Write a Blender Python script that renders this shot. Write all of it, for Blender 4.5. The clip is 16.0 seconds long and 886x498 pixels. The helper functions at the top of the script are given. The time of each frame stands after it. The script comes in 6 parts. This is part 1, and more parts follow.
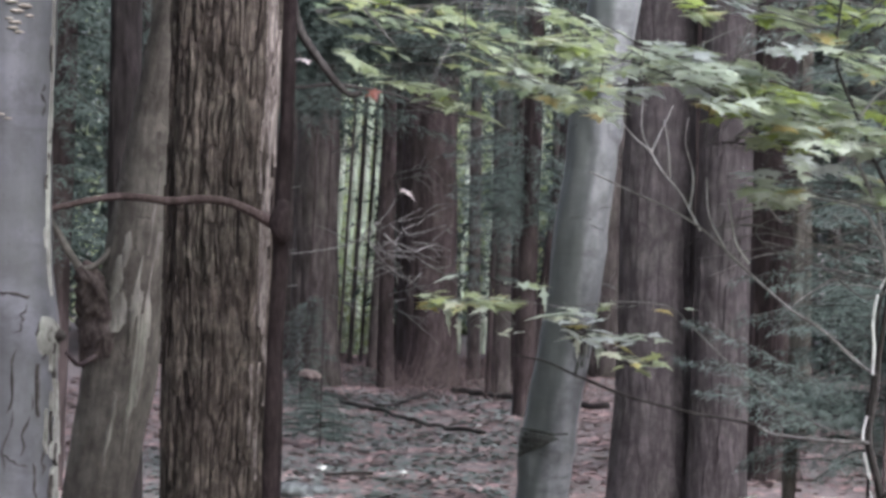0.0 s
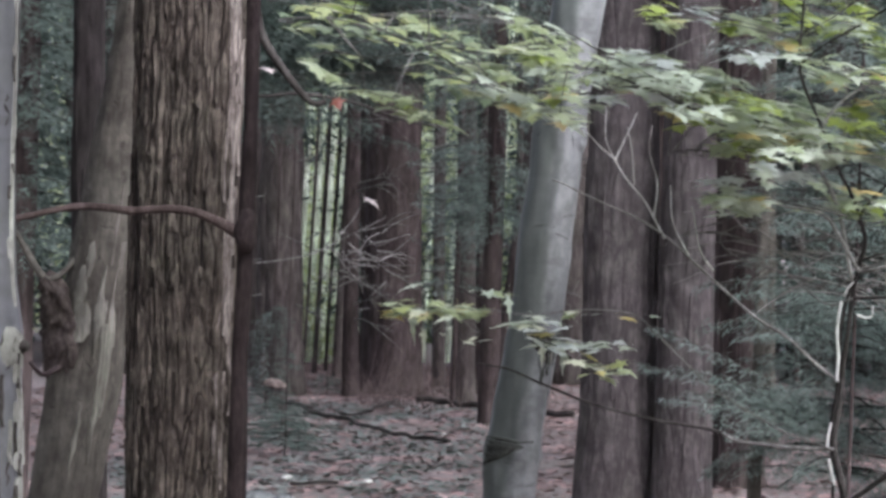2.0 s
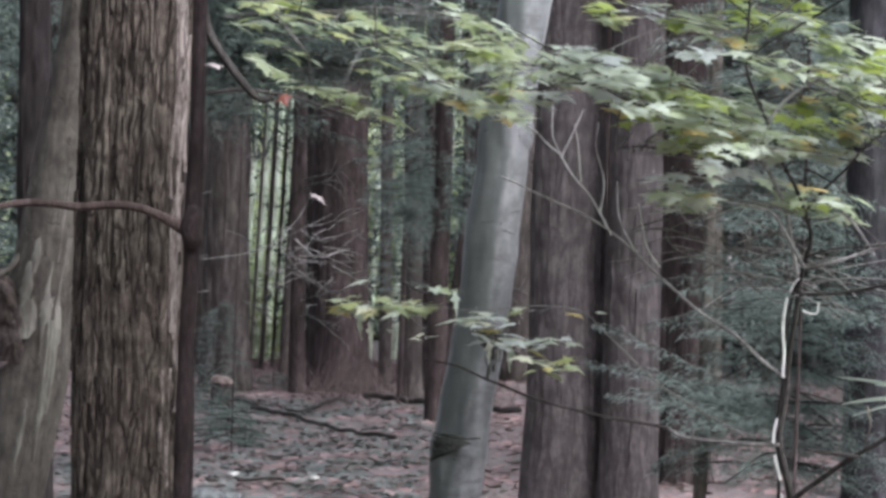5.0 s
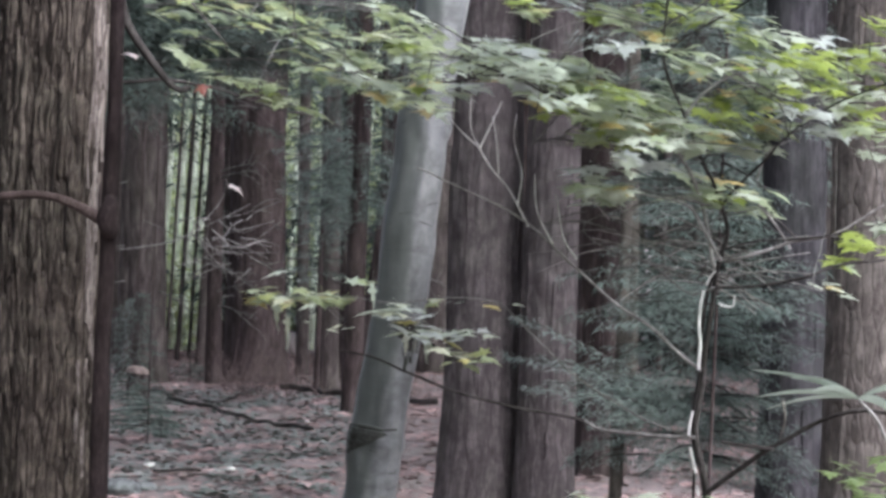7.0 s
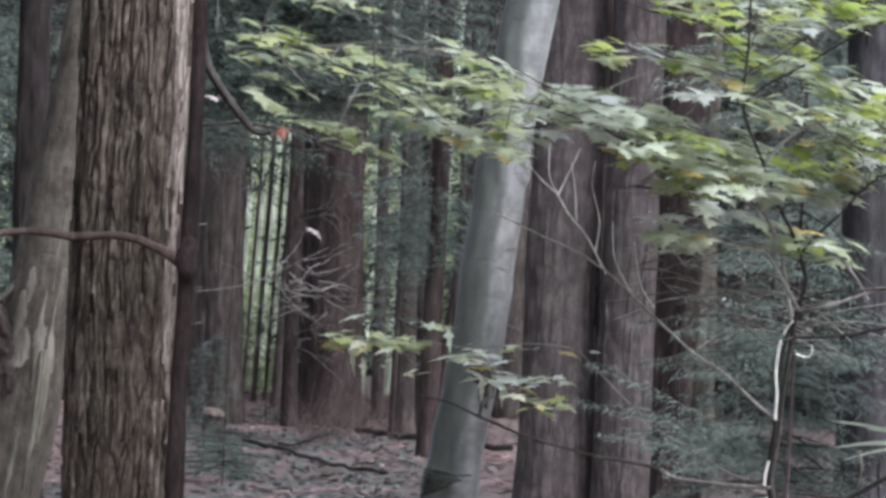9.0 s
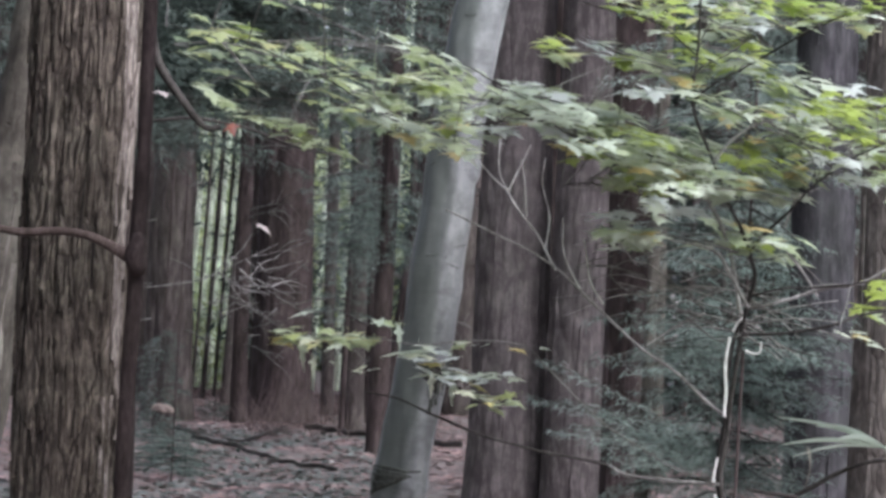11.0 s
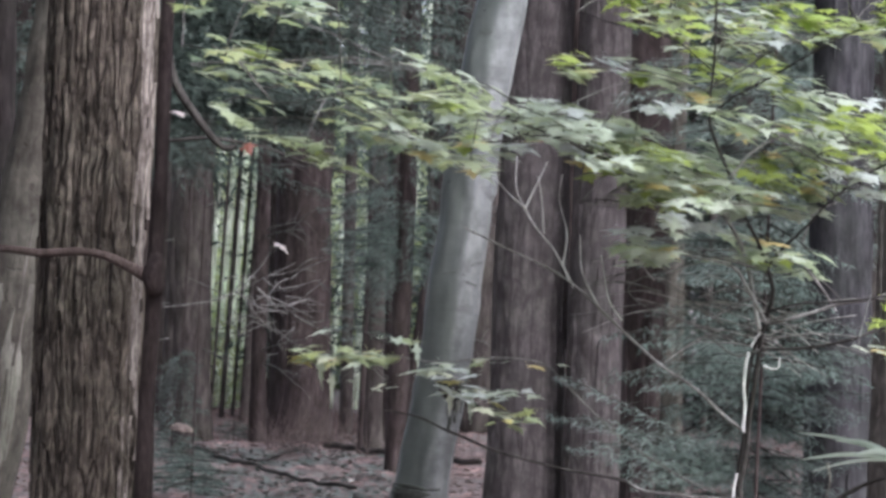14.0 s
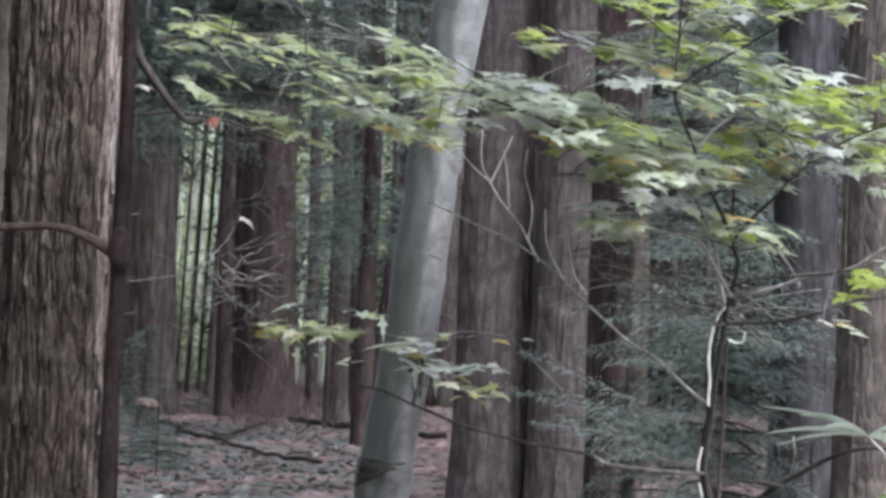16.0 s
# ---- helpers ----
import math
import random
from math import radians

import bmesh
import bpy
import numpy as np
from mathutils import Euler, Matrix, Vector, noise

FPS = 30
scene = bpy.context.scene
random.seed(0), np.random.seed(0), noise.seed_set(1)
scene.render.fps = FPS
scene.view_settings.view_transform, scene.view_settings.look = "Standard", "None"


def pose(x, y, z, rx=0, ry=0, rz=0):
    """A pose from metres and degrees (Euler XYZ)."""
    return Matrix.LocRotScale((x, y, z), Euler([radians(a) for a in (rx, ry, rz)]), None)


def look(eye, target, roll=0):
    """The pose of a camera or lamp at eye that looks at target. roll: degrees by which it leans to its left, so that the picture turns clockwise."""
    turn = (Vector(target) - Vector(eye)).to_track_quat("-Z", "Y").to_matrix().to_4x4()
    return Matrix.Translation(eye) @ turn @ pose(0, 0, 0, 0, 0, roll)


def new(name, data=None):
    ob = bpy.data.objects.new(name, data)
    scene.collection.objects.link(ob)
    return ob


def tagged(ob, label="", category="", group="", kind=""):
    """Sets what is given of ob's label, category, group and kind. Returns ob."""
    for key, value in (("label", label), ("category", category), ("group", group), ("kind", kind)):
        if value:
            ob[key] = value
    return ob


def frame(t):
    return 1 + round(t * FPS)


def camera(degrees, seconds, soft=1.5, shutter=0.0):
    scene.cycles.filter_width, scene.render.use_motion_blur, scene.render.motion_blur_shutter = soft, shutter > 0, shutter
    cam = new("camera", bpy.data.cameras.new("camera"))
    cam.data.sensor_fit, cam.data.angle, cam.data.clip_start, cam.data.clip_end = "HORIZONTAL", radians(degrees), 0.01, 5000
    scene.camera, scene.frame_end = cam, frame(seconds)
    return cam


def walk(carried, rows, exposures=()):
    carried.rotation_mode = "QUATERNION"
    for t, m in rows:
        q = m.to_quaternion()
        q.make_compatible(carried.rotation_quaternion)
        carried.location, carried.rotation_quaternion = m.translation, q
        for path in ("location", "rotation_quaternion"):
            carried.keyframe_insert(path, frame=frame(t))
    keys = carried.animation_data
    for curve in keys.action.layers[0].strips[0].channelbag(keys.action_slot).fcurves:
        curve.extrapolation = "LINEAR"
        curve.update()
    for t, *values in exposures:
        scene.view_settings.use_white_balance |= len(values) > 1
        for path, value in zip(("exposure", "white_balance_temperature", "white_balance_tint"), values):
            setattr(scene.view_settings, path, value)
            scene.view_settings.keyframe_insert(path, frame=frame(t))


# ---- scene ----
cam = camera(18.0, 16.0, soft=3.35)
walk(cam, [
    (0.0, pose(0.000, 0.000, 1.600, 89.829, -1.674, 2.424)),
    (0.5, pose(0.000, 0.000, 1.600, 89.580, -1.678, 2.400)),
    (1.0, pose(0.000, 0.000, 1.600, 89.744, -1.639, 2.317)),
    (1.5, pose(0.000, 0.000, 1.600, 89.950, -1.540, 1.987)),
    (2.0, pose(0.000, 0.000, 1.600, 90.024, -1.433, 1.695)),
    (2.5, pose(0.000, 0.000, 1.600, 90.208, -1.452, 1.398)),
    (3.0, pose(0.000, 0.000, 1.600, 90.439, -1.438, 1.208)),
    (3.2, pose(0.000, 0.000, 1.600, 90.375, -1.501, 1.039)),
    (5.3, pose(0.000, 0.000, 1.600, 89.973, -1.404, 0.385)),
    (5.5, pose(0.000, 0.000, 1.600, 89.988, -1.315, -0.002)),
    (6.0, pose(0.000, 0.000, 1.600, 89.865, -1.621, -0.639)),
    (6.5, pose(0.000, 0.000, 1.600, 89.946, -1.641, -0.890)),
    (7.0, pose(0.000, 0.000, 1.600, 89.849, -1.735, -1.085)),
    (7.5, pose(0.000, 0.000, 1.600, 89.766, -1.897, -1.276)),
    (8.0, pose(0.000, 0.000, 1.600, 89.850, -2.161, -0.801)),
    (8.5, pose(0.000, 0.000, 1.600, 89.664, -2.535, 0.266)),
    (9.0, pose(0.000, 0.000, 1.600, 90.723, -2.493, 0.494)),
    (9.2, pose(0.000, 0.000, 1.600, 91.047, -2.348, 0.333)),
    (11.3, pose(0.000, 0.000, 1.600, 90.478, -2.626, -0.559)),
    (11.5, pose(0.000, 0.000, 1.600, 90.350, -2.657, -0.285)),
    (12.0, pose(0.000, 0.000, 1.600, 90.699, -2.462, 0.470)),
    (12.5, pose(0.000, 0.000, 1.600, 90.735, -1.856, 0.403)),
    (13.0, pose(0.000, 0.000, 1.600, 90.433, -1.972, 0.152)),
    (13.5, pose(0.000, 0.000, 1.600, 90.529, -2.284, -0.120)),
    (14.0, pose(0.000, 0.000, 1.600, 91.041, -2.145, -0.168)),
    (14.5, pose(0.000, 0.000, 1.600, 91.453, -1.782, -0.558)),
    (15.0, pose(0.000, 0.000, 1.600, 91.158, -1.984, -0.850)),
    (15.5, pose(0.000, 0.000, 1.600, 90.682, -1.923, -0.910)),
    (16.0, pose(0.000, 0.000, 1.600, 90.539, -2.139, -0.877)),
], exposures=[(0.0, 1.60, 5800, 17), (5.0, 1.63, 5800, 16), (16.0, 1.64, 5800, 16)])

# ---- sky, sun ----
SUN_ELEVATION, SUN_TURN = 45.0, 138.0          # degrees; turn clockwise from +y
world = bpy.data.worlds.new("overcast_sky")
scene.world = world
world.use_nodes = True
wn, wl = world.node_tree.nodes, world.node_tree.links
wn.clear()
sky = wn.new("ShaderNodeTexSky")
sky.sky_type = "NISHITA"
sky.sun_disc = False
sky.sun_elevation, sky.sun_rotation = radians(SUN_ELEVATION), radians(SUN_TURN)
sky.air_density, sky.dust_density, sky.ozone_density = 1.0, 4.0, 1.0
back = wn.new("ShaderNodeBackground")
back.inputs["Strength"].default_value = 0.15
wo = wn.new("ShaderNodeOutputWorld")
veil = wn.new("ShaderNodeHueSaturation")      # thin cloud takes most of the blue
veil.inputs["Saturation"].default_value = 0.35
wl.new(sky.outputs[0], veil.inputs["Color"])
wl.new(veil.outputs[0], back.inputs["Color"])
wl.new(back.outputs[0], wo.inputs["Surface"])

sun_data = bpy.data.lights.new("sun", "SUN")
sun_data.energy, sun_data.angle, sun_data.color = 1.45, radians(30), (1.0, 0.97, 0.93)
sun_el, sun_az = radians(SUN_ELEVATION), radians(SUN_TURN)
sun_at = Vector((math.sin(sun_az) * math.cos(sun_el), math.cos(sun_az) * math.cos(sun_el), math.sin(sun_el)))
sun = new("sun", sun_data)
sun.matrix_world = look(sun_at * 60, (0, 0, 0))


# ---- materials ----
def nodes_of(name):
    m = bpy.data.materials.new(name)
    m.use_nodes = True
    nt = m.node_tree
    return m, nt.nodes, nt.links, nt.nodes["Principled BSDF"]


def noise_node(n, l, vector, scale, detail=5.0, rough=0.6):
    t = n.new("ShaderNodeTexNoise")
    t.inputs["Scale"].default_value, t.inputs["Detail"].default_value = scale, detail
    t.inputs["Roughness"].default_value = rough
    l.new(vector, t.inputs["Vector"])
    return t.outputs["Fac"]


def ramp_node(n, l, value, stops):
    r = n.new("ShaderNodeValToRGB")
    e = r.color_ramp.elements
    while len(e) < len(stops):
        e.new(0.5)
    for el, (at, c) in zip(e, stops):
        el.position, el.color = at, (*c, 1)
    l.new(value, r.inputs["Fac"])
    return r.outputs["Color"]


def mix_node(n, l, fac, a, b, mode="MIX"):
    x = n.new("ShaderNodeMix")
    x.data_type, x.blend_type = "RGBA", mode
    for sock, v in ((x.inputs["Factor"], fac), (x.inputs["A"], a), (x.inputs["B"], b)):
        if isinstance(v, (int, float)):
            sock.default_value = v
        elif isinstance(v, tuple):
            sock.default_value = (*v, 1)
        else:
            l.new(v, sock)
    return x.outputs["Result"]


def bark(name, dark, mid, light, scale=14.0, stretch=0.12, bump=0.5, stain=None, stain_amount=0.6, rough=0.9):
    stain = stain or (mid[0] * 0.95, mid[1] * 1.1, mid[2] * 0.9)
    m, n, l, p = nodes_of(name)
    tc = n.new("ShaderNodeTexCoord").outputs["Object"]
    mp = n.new("ShaderNodeMapping")
    mp.inputs["Scale"].default_value = (1, 1, stretch)
    l.new(tc, mp.inputs["Vector"])
    grain = noise_node(n, l, mp.outputs[0], scale, 8, 0.65)
    fine = noise_node(n, l, mp.outputs[0], scale * 4, 4, 0.6)
    big = noise_node(n, l, tc, 2.6, 5, 0.65)
    c = ramp_node(n, l, grain, [(0.33, dark), (0.5, mid), (0.68, light)])
    c = mix_node(n, l, 0.45, c, ramp_node(n, l, fine, [(0.35, dark), (0.65, light)]))
    f = n.new("ShaderNodeMapRange")
    f.inputs["From Min"].default_value, f.inputs["From Max"].default_value = 0.4, 0.66
    f.inputs["To Max"].default_value = stain_amount
    l.new(big, f.inputs["Value"])
    c = mix_node(n, l, f.outputs[0], c, stain)
    patch_map = n.new("ShaderNodeMapping")
    patch_map.inputs["Scale"].default_value = (1, 1, 0.4)
    l.new(tc, patch_map.inputs["Vector"])
    patches = noise_node(n, l, patch_map.outputs[0], 8.5, 6, 0.7)
    c = mix_node(n, l, 1.0, c, ramp_node(n, l, patches, [(0.34, (0.5, 0.48, 0.47)), (0.5, (0.95, 0.95, 0.95)), (0.64, (1.5, 1.52, 1.5))]), "MULTIPLY")
    l.new(c, p.inputs["Base Color"])
    p.inputs["Roughness"].default_value = rough
    p.inputs["Specular IOR Level"].default_value = 0.08
    b = n.new("ShaderNodeBump")
    b.inputs["Strength"].default_value, b.inputs["Distance"].default_value = bump, 0.02
    l.new(grain, b.inputs["Height"])
    l.new(b.outputs[0], p.inputs["Normal"])
    return m


def plate_bark(name, crack, dark, light, scale=26.0, stretch=0.13, bump=0.8, tint=None, tint_amount=0.5, crack_width=0.1, depth=0.012, flaking=0.35):
    """Furrowed bark: long plates, each of its own shade, split by dark cracks, with fibres and broad tinted patches.
    The crack colour holds part of the crevice shade.
    """
    m, n, l, p = nodes_of(name)
    tc = n.new("ShaderNodeTexCoord").outputs["Object"]
    warp = n.new("ShaderNodeTexNoise")
    warp.inputs["Scale"].default_value, warp.inputs["Detail"].default_value = 7.0, 3.0
    l.new(tc, warp.inputs["Vector"])
    off = n.new("ShaderNodeVectorMath")
    off.operation = "MULTIPLY_ADD"
    off.inputs[1].default_value = (0.05, 0.05, 0.16)
    l.new(warp.outputs["Color"], off.inputs[0])
    l.new(tc, off.inputs[2])
    mp = n.new("ShaderNodeMapping")
    mp.inputs["Scale"].default_value = (1, 1, stretch)
    l.new(off.outputs[0], mp.inputs["Vector"])

    def cells(feature, at):
        v = n.new("ShaderNodeTexVoronoi")
        v.feature = feature
        v.inputs["Scale"].default_value = at
        l.new(mp.outputs[0], v.inputs["Vector"])
        return v

    edge = cells("DISTANCE_TO_EDGE", scale).outputs["Distance"]
    thin = cells("DISTANCE_TO_EDGE", scale * 2.4).outputs["Distance"]
    shade = n.new("ShaderNodeSeparateColor")
    l.new(cells("F1", scale).outputs["Color"], shade.inputs["Color"])
    shade_2 = n.new("ShaderNodeSeparateColor")
    l.new(cells("F1", scale * 2.4).outputs["Color"], shade_2.inputs["Color"])
    fibre = noise_node(n, l, mp.outputs[0], scale * 5, 5, 0.65)
    c = ramp_node(n, l, shade.outputs[0], [(0.0, dark), (1.0, light)])
    c = mix_node(n, l, 0.5, c, ramp_node(n, l, shade_2.outputs[1], [(0.0, dark), (1.0, light)]))
    c = mix_node(n, l, 0.4, c, ramp_node(n, l, fibre, [(0.32, dark), (0.68, light)]))
    big = noise_node(n, l, tc, 3.1, 5, 0.62)
    if tint:
        c = mix_node(n, l, ramp_node(n, l, big, [(0.44, (0, 0, 0)), (0.62, (tint_amount,) * 3)]), c, tint)
    flake_map = n.new("ShaderNodeMapping")
    flake_map.inputs["Scale"].default_value = (1, 1, 0.28)
    l.new(tc, flake_map.inputs["Vector"])
    flakes = noise_node(n, l, flake_map.outputs[0], scale * 1.7, 4, 0.7)
    c = mix_node(n, l, flaking, c, ramp_node(n, l, flakes, [(0.36, (0.42, 0.4, 0.39)), (0.5, (0.95, 0.95, 0.95)), (0.64, (1.6, 1.6, 1.58))]), "MULTIPLY")
    worn = noise_node(n, l, tc, 9.0, 5, 0.65)
    c = mix_node(n, l, 1.0, c, ramp_node(n, l, worn, [(0.34, (0.66, 0.65, 0.64)), (0.5, (0.97, 0.97, 0.97)), (0.66, (1.32, 1.32, 1.3))]), "MULTIPLY")
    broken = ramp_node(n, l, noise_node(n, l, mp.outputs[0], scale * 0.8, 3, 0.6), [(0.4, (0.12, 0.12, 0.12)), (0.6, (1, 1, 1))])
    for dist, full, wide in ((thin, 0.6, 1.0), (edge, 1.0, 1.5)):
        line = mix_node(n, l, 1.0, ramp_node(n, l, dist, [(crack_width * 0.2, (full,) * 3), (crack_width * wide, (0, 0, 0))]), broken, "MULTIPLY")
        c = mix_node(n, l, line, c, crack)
    l.new(c, p.inputs["Base Color"])
    p.inputs["Roughness"].default_value = 0.92
    p.inputs["Specular IOR Level"].default_value = 0.08
    high = n.new("ShaderNodeMath")
    high.operation = "MULTIPLY_ADD"
    high.inputs[1].default_value = 0.25
    l.new(fibre, high.inputs[0])
    l.new(ramp_node(n, l, edge, [(0.0, (0, 0, 0)), (crack_width * 2.2, (1, 1, 1))]), high.inputs[2])
    b = n.new("ShaderNodeBump")
    b.inputs["Strength"].default_value, b.inputs["Distance"].default_value = bump, depth
    l.new(high.outputs[0], b.inputs["Height"])
    l.new(b.outputs[0], p.inputs["Normal"])
    return m


def smooth_bark(name, low, high, band, green, shade_side=0.0):
    """Beech bark: smooth grey with faint rings round the stem, blotches and algae, and an unlit side painted darker."""
    m, n, l, p = nodes_of(name)
    tc = n.new("ShaderNodeTexCoord").outputs["Object"]
    mp = n.new("ShaderNodeMapping")
    mp.inputs["Scale"].default_value = (1, 1, 7)
    l.new(tc, mp.inputs["Vector"])
    rings = noise_node(n, l, mp.outputs[0], 3.2, 6, 0.7)
    blotch = noise_node(n, l, tc, 9, 8, 0.72)
    algae = noise_node(n, l, tc, 2.1, 4, 0.6)
    specks = noise_node(n, l, tc, 70, 3, 0.6)
    c = ramp_node(n, l, blotch, [(0.38, low), (0.6, high)])
    c = mix_node(n, l, ramp_node(n, l, rings, [(0.32, (0.65, 0.65, 0.65)), (0.46, (0, 0, 0))]), c, band)
    facing = n.new("ShaderNodeSeparateXYZ")       # the algae colour also paints the shaded side of the stem, with a ragged edge
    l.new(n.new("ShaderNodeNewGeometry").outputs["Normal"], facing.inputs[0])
    algae_shade = n.new("ShaderNodeMath")
    algae_shade.operation = "MULTIPLY_ADD"
    algae_shade.inputs[1].default_value = -shade_side
    l.new(facing.outputs["X"], algae_shade.inputs[0])
    l.new(algae, algae_shade.inputs[2])
    c = mix_node(n, l, ramp_node(n, l, algae_shade.outputs[0], [(0.32, (0, 0, 0)), (0.6, (0.8, 0.8, 0.8))]), c, green)
    c = mix_node(n, l, ramp_node(n, l, specks, [(0.62, (0, 0, 0)), (0.74, (0.5, 0.5, 0.5))]), c, band)
    run = n.new("ShaderNodeMapping")
    run.inputs["Scale"].default_value = (1, 1, 0.16)
    l.new(tc, run.inputs["Vector"])
    streaks = noise_node(n, l, run.outputs[0], 13, 4, 0.55)
    c = mix_node(n, l, 1.0, c, ramp_node(n, l, streaks, [(0.36, (0.8, 0.8, 0.81)), (0.5, (0.98, 0.98, 0.98)), (0.62, (1.2, 1.2, 1.18))]), "MULTIPLY")
    l.new(c, p.inputs["Base Color"])
    p.inputs["Roughness"].default_value = 0.48
    p.inputs["Specular IOR Level"].default_value = 0.4
    b = n.new("ShaderNodeBump")
    b.inputs["Strength"].default_value, b.inputs["Distance"].default_value = 0.25, 0.006
    l.new(rings, b.inputs["Height"])
    l.new(b.outputs[0], p.inputs["Normal"])
    return m


def leafy(name, colours, rough=0.34, islands=False, through_light=0.25, spread=14.0, gloss=0.5, patches=0.0):
    """Leaf tissue: a colour for each leaf, mottled, with light passing through."""
    m, n, l, p = nodes_of(name)
    if islands:
        rnd = n.new("ShaderNodeNewGeometry").outputs["Random Per Island"]
    else:
        rnd = n.new("ShaderNodeObjectInfo").outputs["Random"]
    k = len(colours)
    c = ramp_node(n, l, rnd, [((i + 0.5) / k, col) for i, col in enumerate(colours)])
    tc = n.new("ShaderNodeTexCoord").outputs["Object"]
    v = noise_node(n, l, tc, spread, 3, 0.6)
    c = mix_node(n, l, 0.5, c, ramp_node(n, l, v, [(0.3, (0.65, 0.65, 0.62)), (0.7, (1.0, 1.0, 1.0))]), "MULTIPLY")
    if patches:
        broad = noise_node(n, l, tc, patches, 4, 0.7)
        c = mix_node(n, l, 1.0, c, ramp_node(n, l, broad, [(0.38, (0.62, 0.66, 0.62)), (0.5, (1.0, 1.0, 1.0)), (0.62, (1.35, 1.28, 1.27))]), "MULTIPLY")
    l.new(c, p.inputs["Base Color"])
    p.inputs["Roughness"].default_value = rough
    p.inputs["Specular IOR Level"].default_value = gloss
    tr = n.new("ShaderNodeBsdfTranslucent")
    l.new(c, tr.inputs["Color"])
    mx = n.new("ShaderNodeMixShader")
    mx.inputs[0].default_value = through_light
    l.new(p.outputs[0], mx.inputs[1])
    l.new(tr.outputs[0], mx.inputs[2])
    l.new(mx.outputs[0], n["Material Output"].inputs["Surface"])
    return m


def litter(name):
    m, n, l, p = nodes_of(name)
    tc = n.new("ShaderNodeTexCoord").outputs["Object"]
    a = noise_node(n, l, tc, 11, 6, 0.7)
    b2 = noise_node(n, l, tc, 0.5, 4, 0.6)
    c = ramp_node(n, l, a, [(0.3, (0.1, 0.08, 0.074)), (0.5, (0.155, 0.124, 0.115)), (0.7, (0.22, 0.18, 0.165))])
    c = mix_node(n, l, ramp_node(n, l, b2, [(0.45, (0, 0, 0)), (0.65, (0.6, 0.6, 0.6))]), c, (0.13, 0.125, 0.1))
    l.new(c, p.inputs["Base Color"])
    p.inputs["Roughness"].default_value = 0.95
    b = n.new("ShaderNodeBump")
    b.inputs["Strength"].default_value, b.inputs["Distance"].default_value = 0.8, 0.04
    l.new(a, b.inputs["Height"])
    l.new(b.outputs[0], p.inputs["Normal"])
    return m


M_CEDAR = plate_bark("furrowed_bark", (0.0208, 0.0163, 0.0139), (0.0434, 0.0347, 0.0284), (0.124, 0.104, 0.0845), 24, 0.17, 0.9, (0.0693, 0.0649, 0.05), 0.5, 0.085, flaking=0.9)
M_CRACK = bark("bark_crack", (0.008, 0.006, 0.006), (0.016, 0.012, 0.011), (0.03, 0.024, 0.022), 30, 0.3, 0.4)
M_STRIP = plate_bark("pale_bark_strip", (0.0638, 0.051, 0.0442), (0.119, 0.1, 0.0867), (0.264, 0.234, 0.208), 40, 0.1, 0.4, flaking=0.8)
M_SNAG = plate_bark("weathered_bark", (0.0457, 0.0392, 0.0333), (0.0556, 0.0484, 0.0403), (0.0914, 0.0833, 0.0692), 20, 0.2, 0.35, (0.104, 0.0976, 0.0805), 0.7, 0.015)
M_WOOD = bark("bare_wood", (0.0935, 0.085, 0.0731), (0.153, 0.14, 0.121), (0.221, 0.204, 0.178), 26, 0.05, 0.4)
M_STEM = bark("reddish_bark", (0.0103, 0.00664, 0.00711), (0.0214, 0.0146, 0.0146), (0.0413, 0.0319, 0.03), 30, 0.2, 0.3)
M_VINE = bark("red_brown_bark", (0.0202, 0.0124, 0.0121), (0.0426, 0.0292, 0.0275), (0.0775, 0.0599, 0.0549), 30, 0.4, 0.3)
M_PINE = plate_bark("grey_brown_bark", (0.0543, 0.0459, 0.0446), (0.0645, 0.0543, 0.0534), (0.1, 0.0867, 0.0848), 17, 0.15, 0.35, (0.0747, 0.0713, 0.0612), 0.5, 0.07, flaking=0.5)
# Darker barks for trunks standing back; part of their shade is in the colour.
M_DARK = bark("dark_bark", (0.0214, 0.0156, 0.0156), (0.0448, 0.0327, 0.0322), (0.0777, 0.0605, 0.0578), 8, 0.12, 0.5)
M_SHADE = bark("shaded_black_bark", (0.0078, 0.00634, 0.00616), (0.0175, 0.0142, 0.0138), (0.0342, 0.0283, 0.0272), 10, 0.15, 0.5)
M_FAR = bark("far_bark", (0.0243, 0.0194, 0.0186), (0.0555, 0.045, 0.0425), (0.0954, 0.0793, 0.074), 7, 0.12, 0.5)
# Near-white bark: the glade's light on the slim trunks is in the colour.
M_BIRCH = bark("glade_lit_bark", (0.3, 0.34, 0.24), (0.66, 0.72, 0.57), (0.8, 0.84, 0.73), 7, 0.7, 0.3)
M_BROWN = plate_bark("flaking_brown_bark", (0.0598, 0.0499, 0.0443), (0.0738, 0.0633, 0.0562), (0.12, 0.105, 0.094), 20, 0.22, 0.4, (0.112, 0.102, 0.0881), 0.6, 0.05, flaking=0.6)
M_VIOLET = bark("violet_grey_bark", (0.0178, 0.016, 0.0184), (0.0374, 0.0345, 0.0374), (0.0624, 0.0582, 0.0618), 12, 0.14, 0.5)
M_TWIG = bark("grey_twig_bark", (0.08, 0.072, 0.0672), (0.192, 0.176, 0.168), (0.336, 0.32, 0.312), 40, 0.4, 0.2)
M_TWIG_PALE = bark("pale_twig_bark", (0.34, 0.325, 0.31), (0.54, 0.52, 0.5), (0.7, 0.68, 0.66), 40, 0.4, 0.2)
M_TWIG_MID = bark("dim_twig_bark", (0.041, 0.0369, 0.0344), (0.0984, 0.0902, 0.0861), (0.18, 0.172, 0.164), 40, 0.4, 0.2)
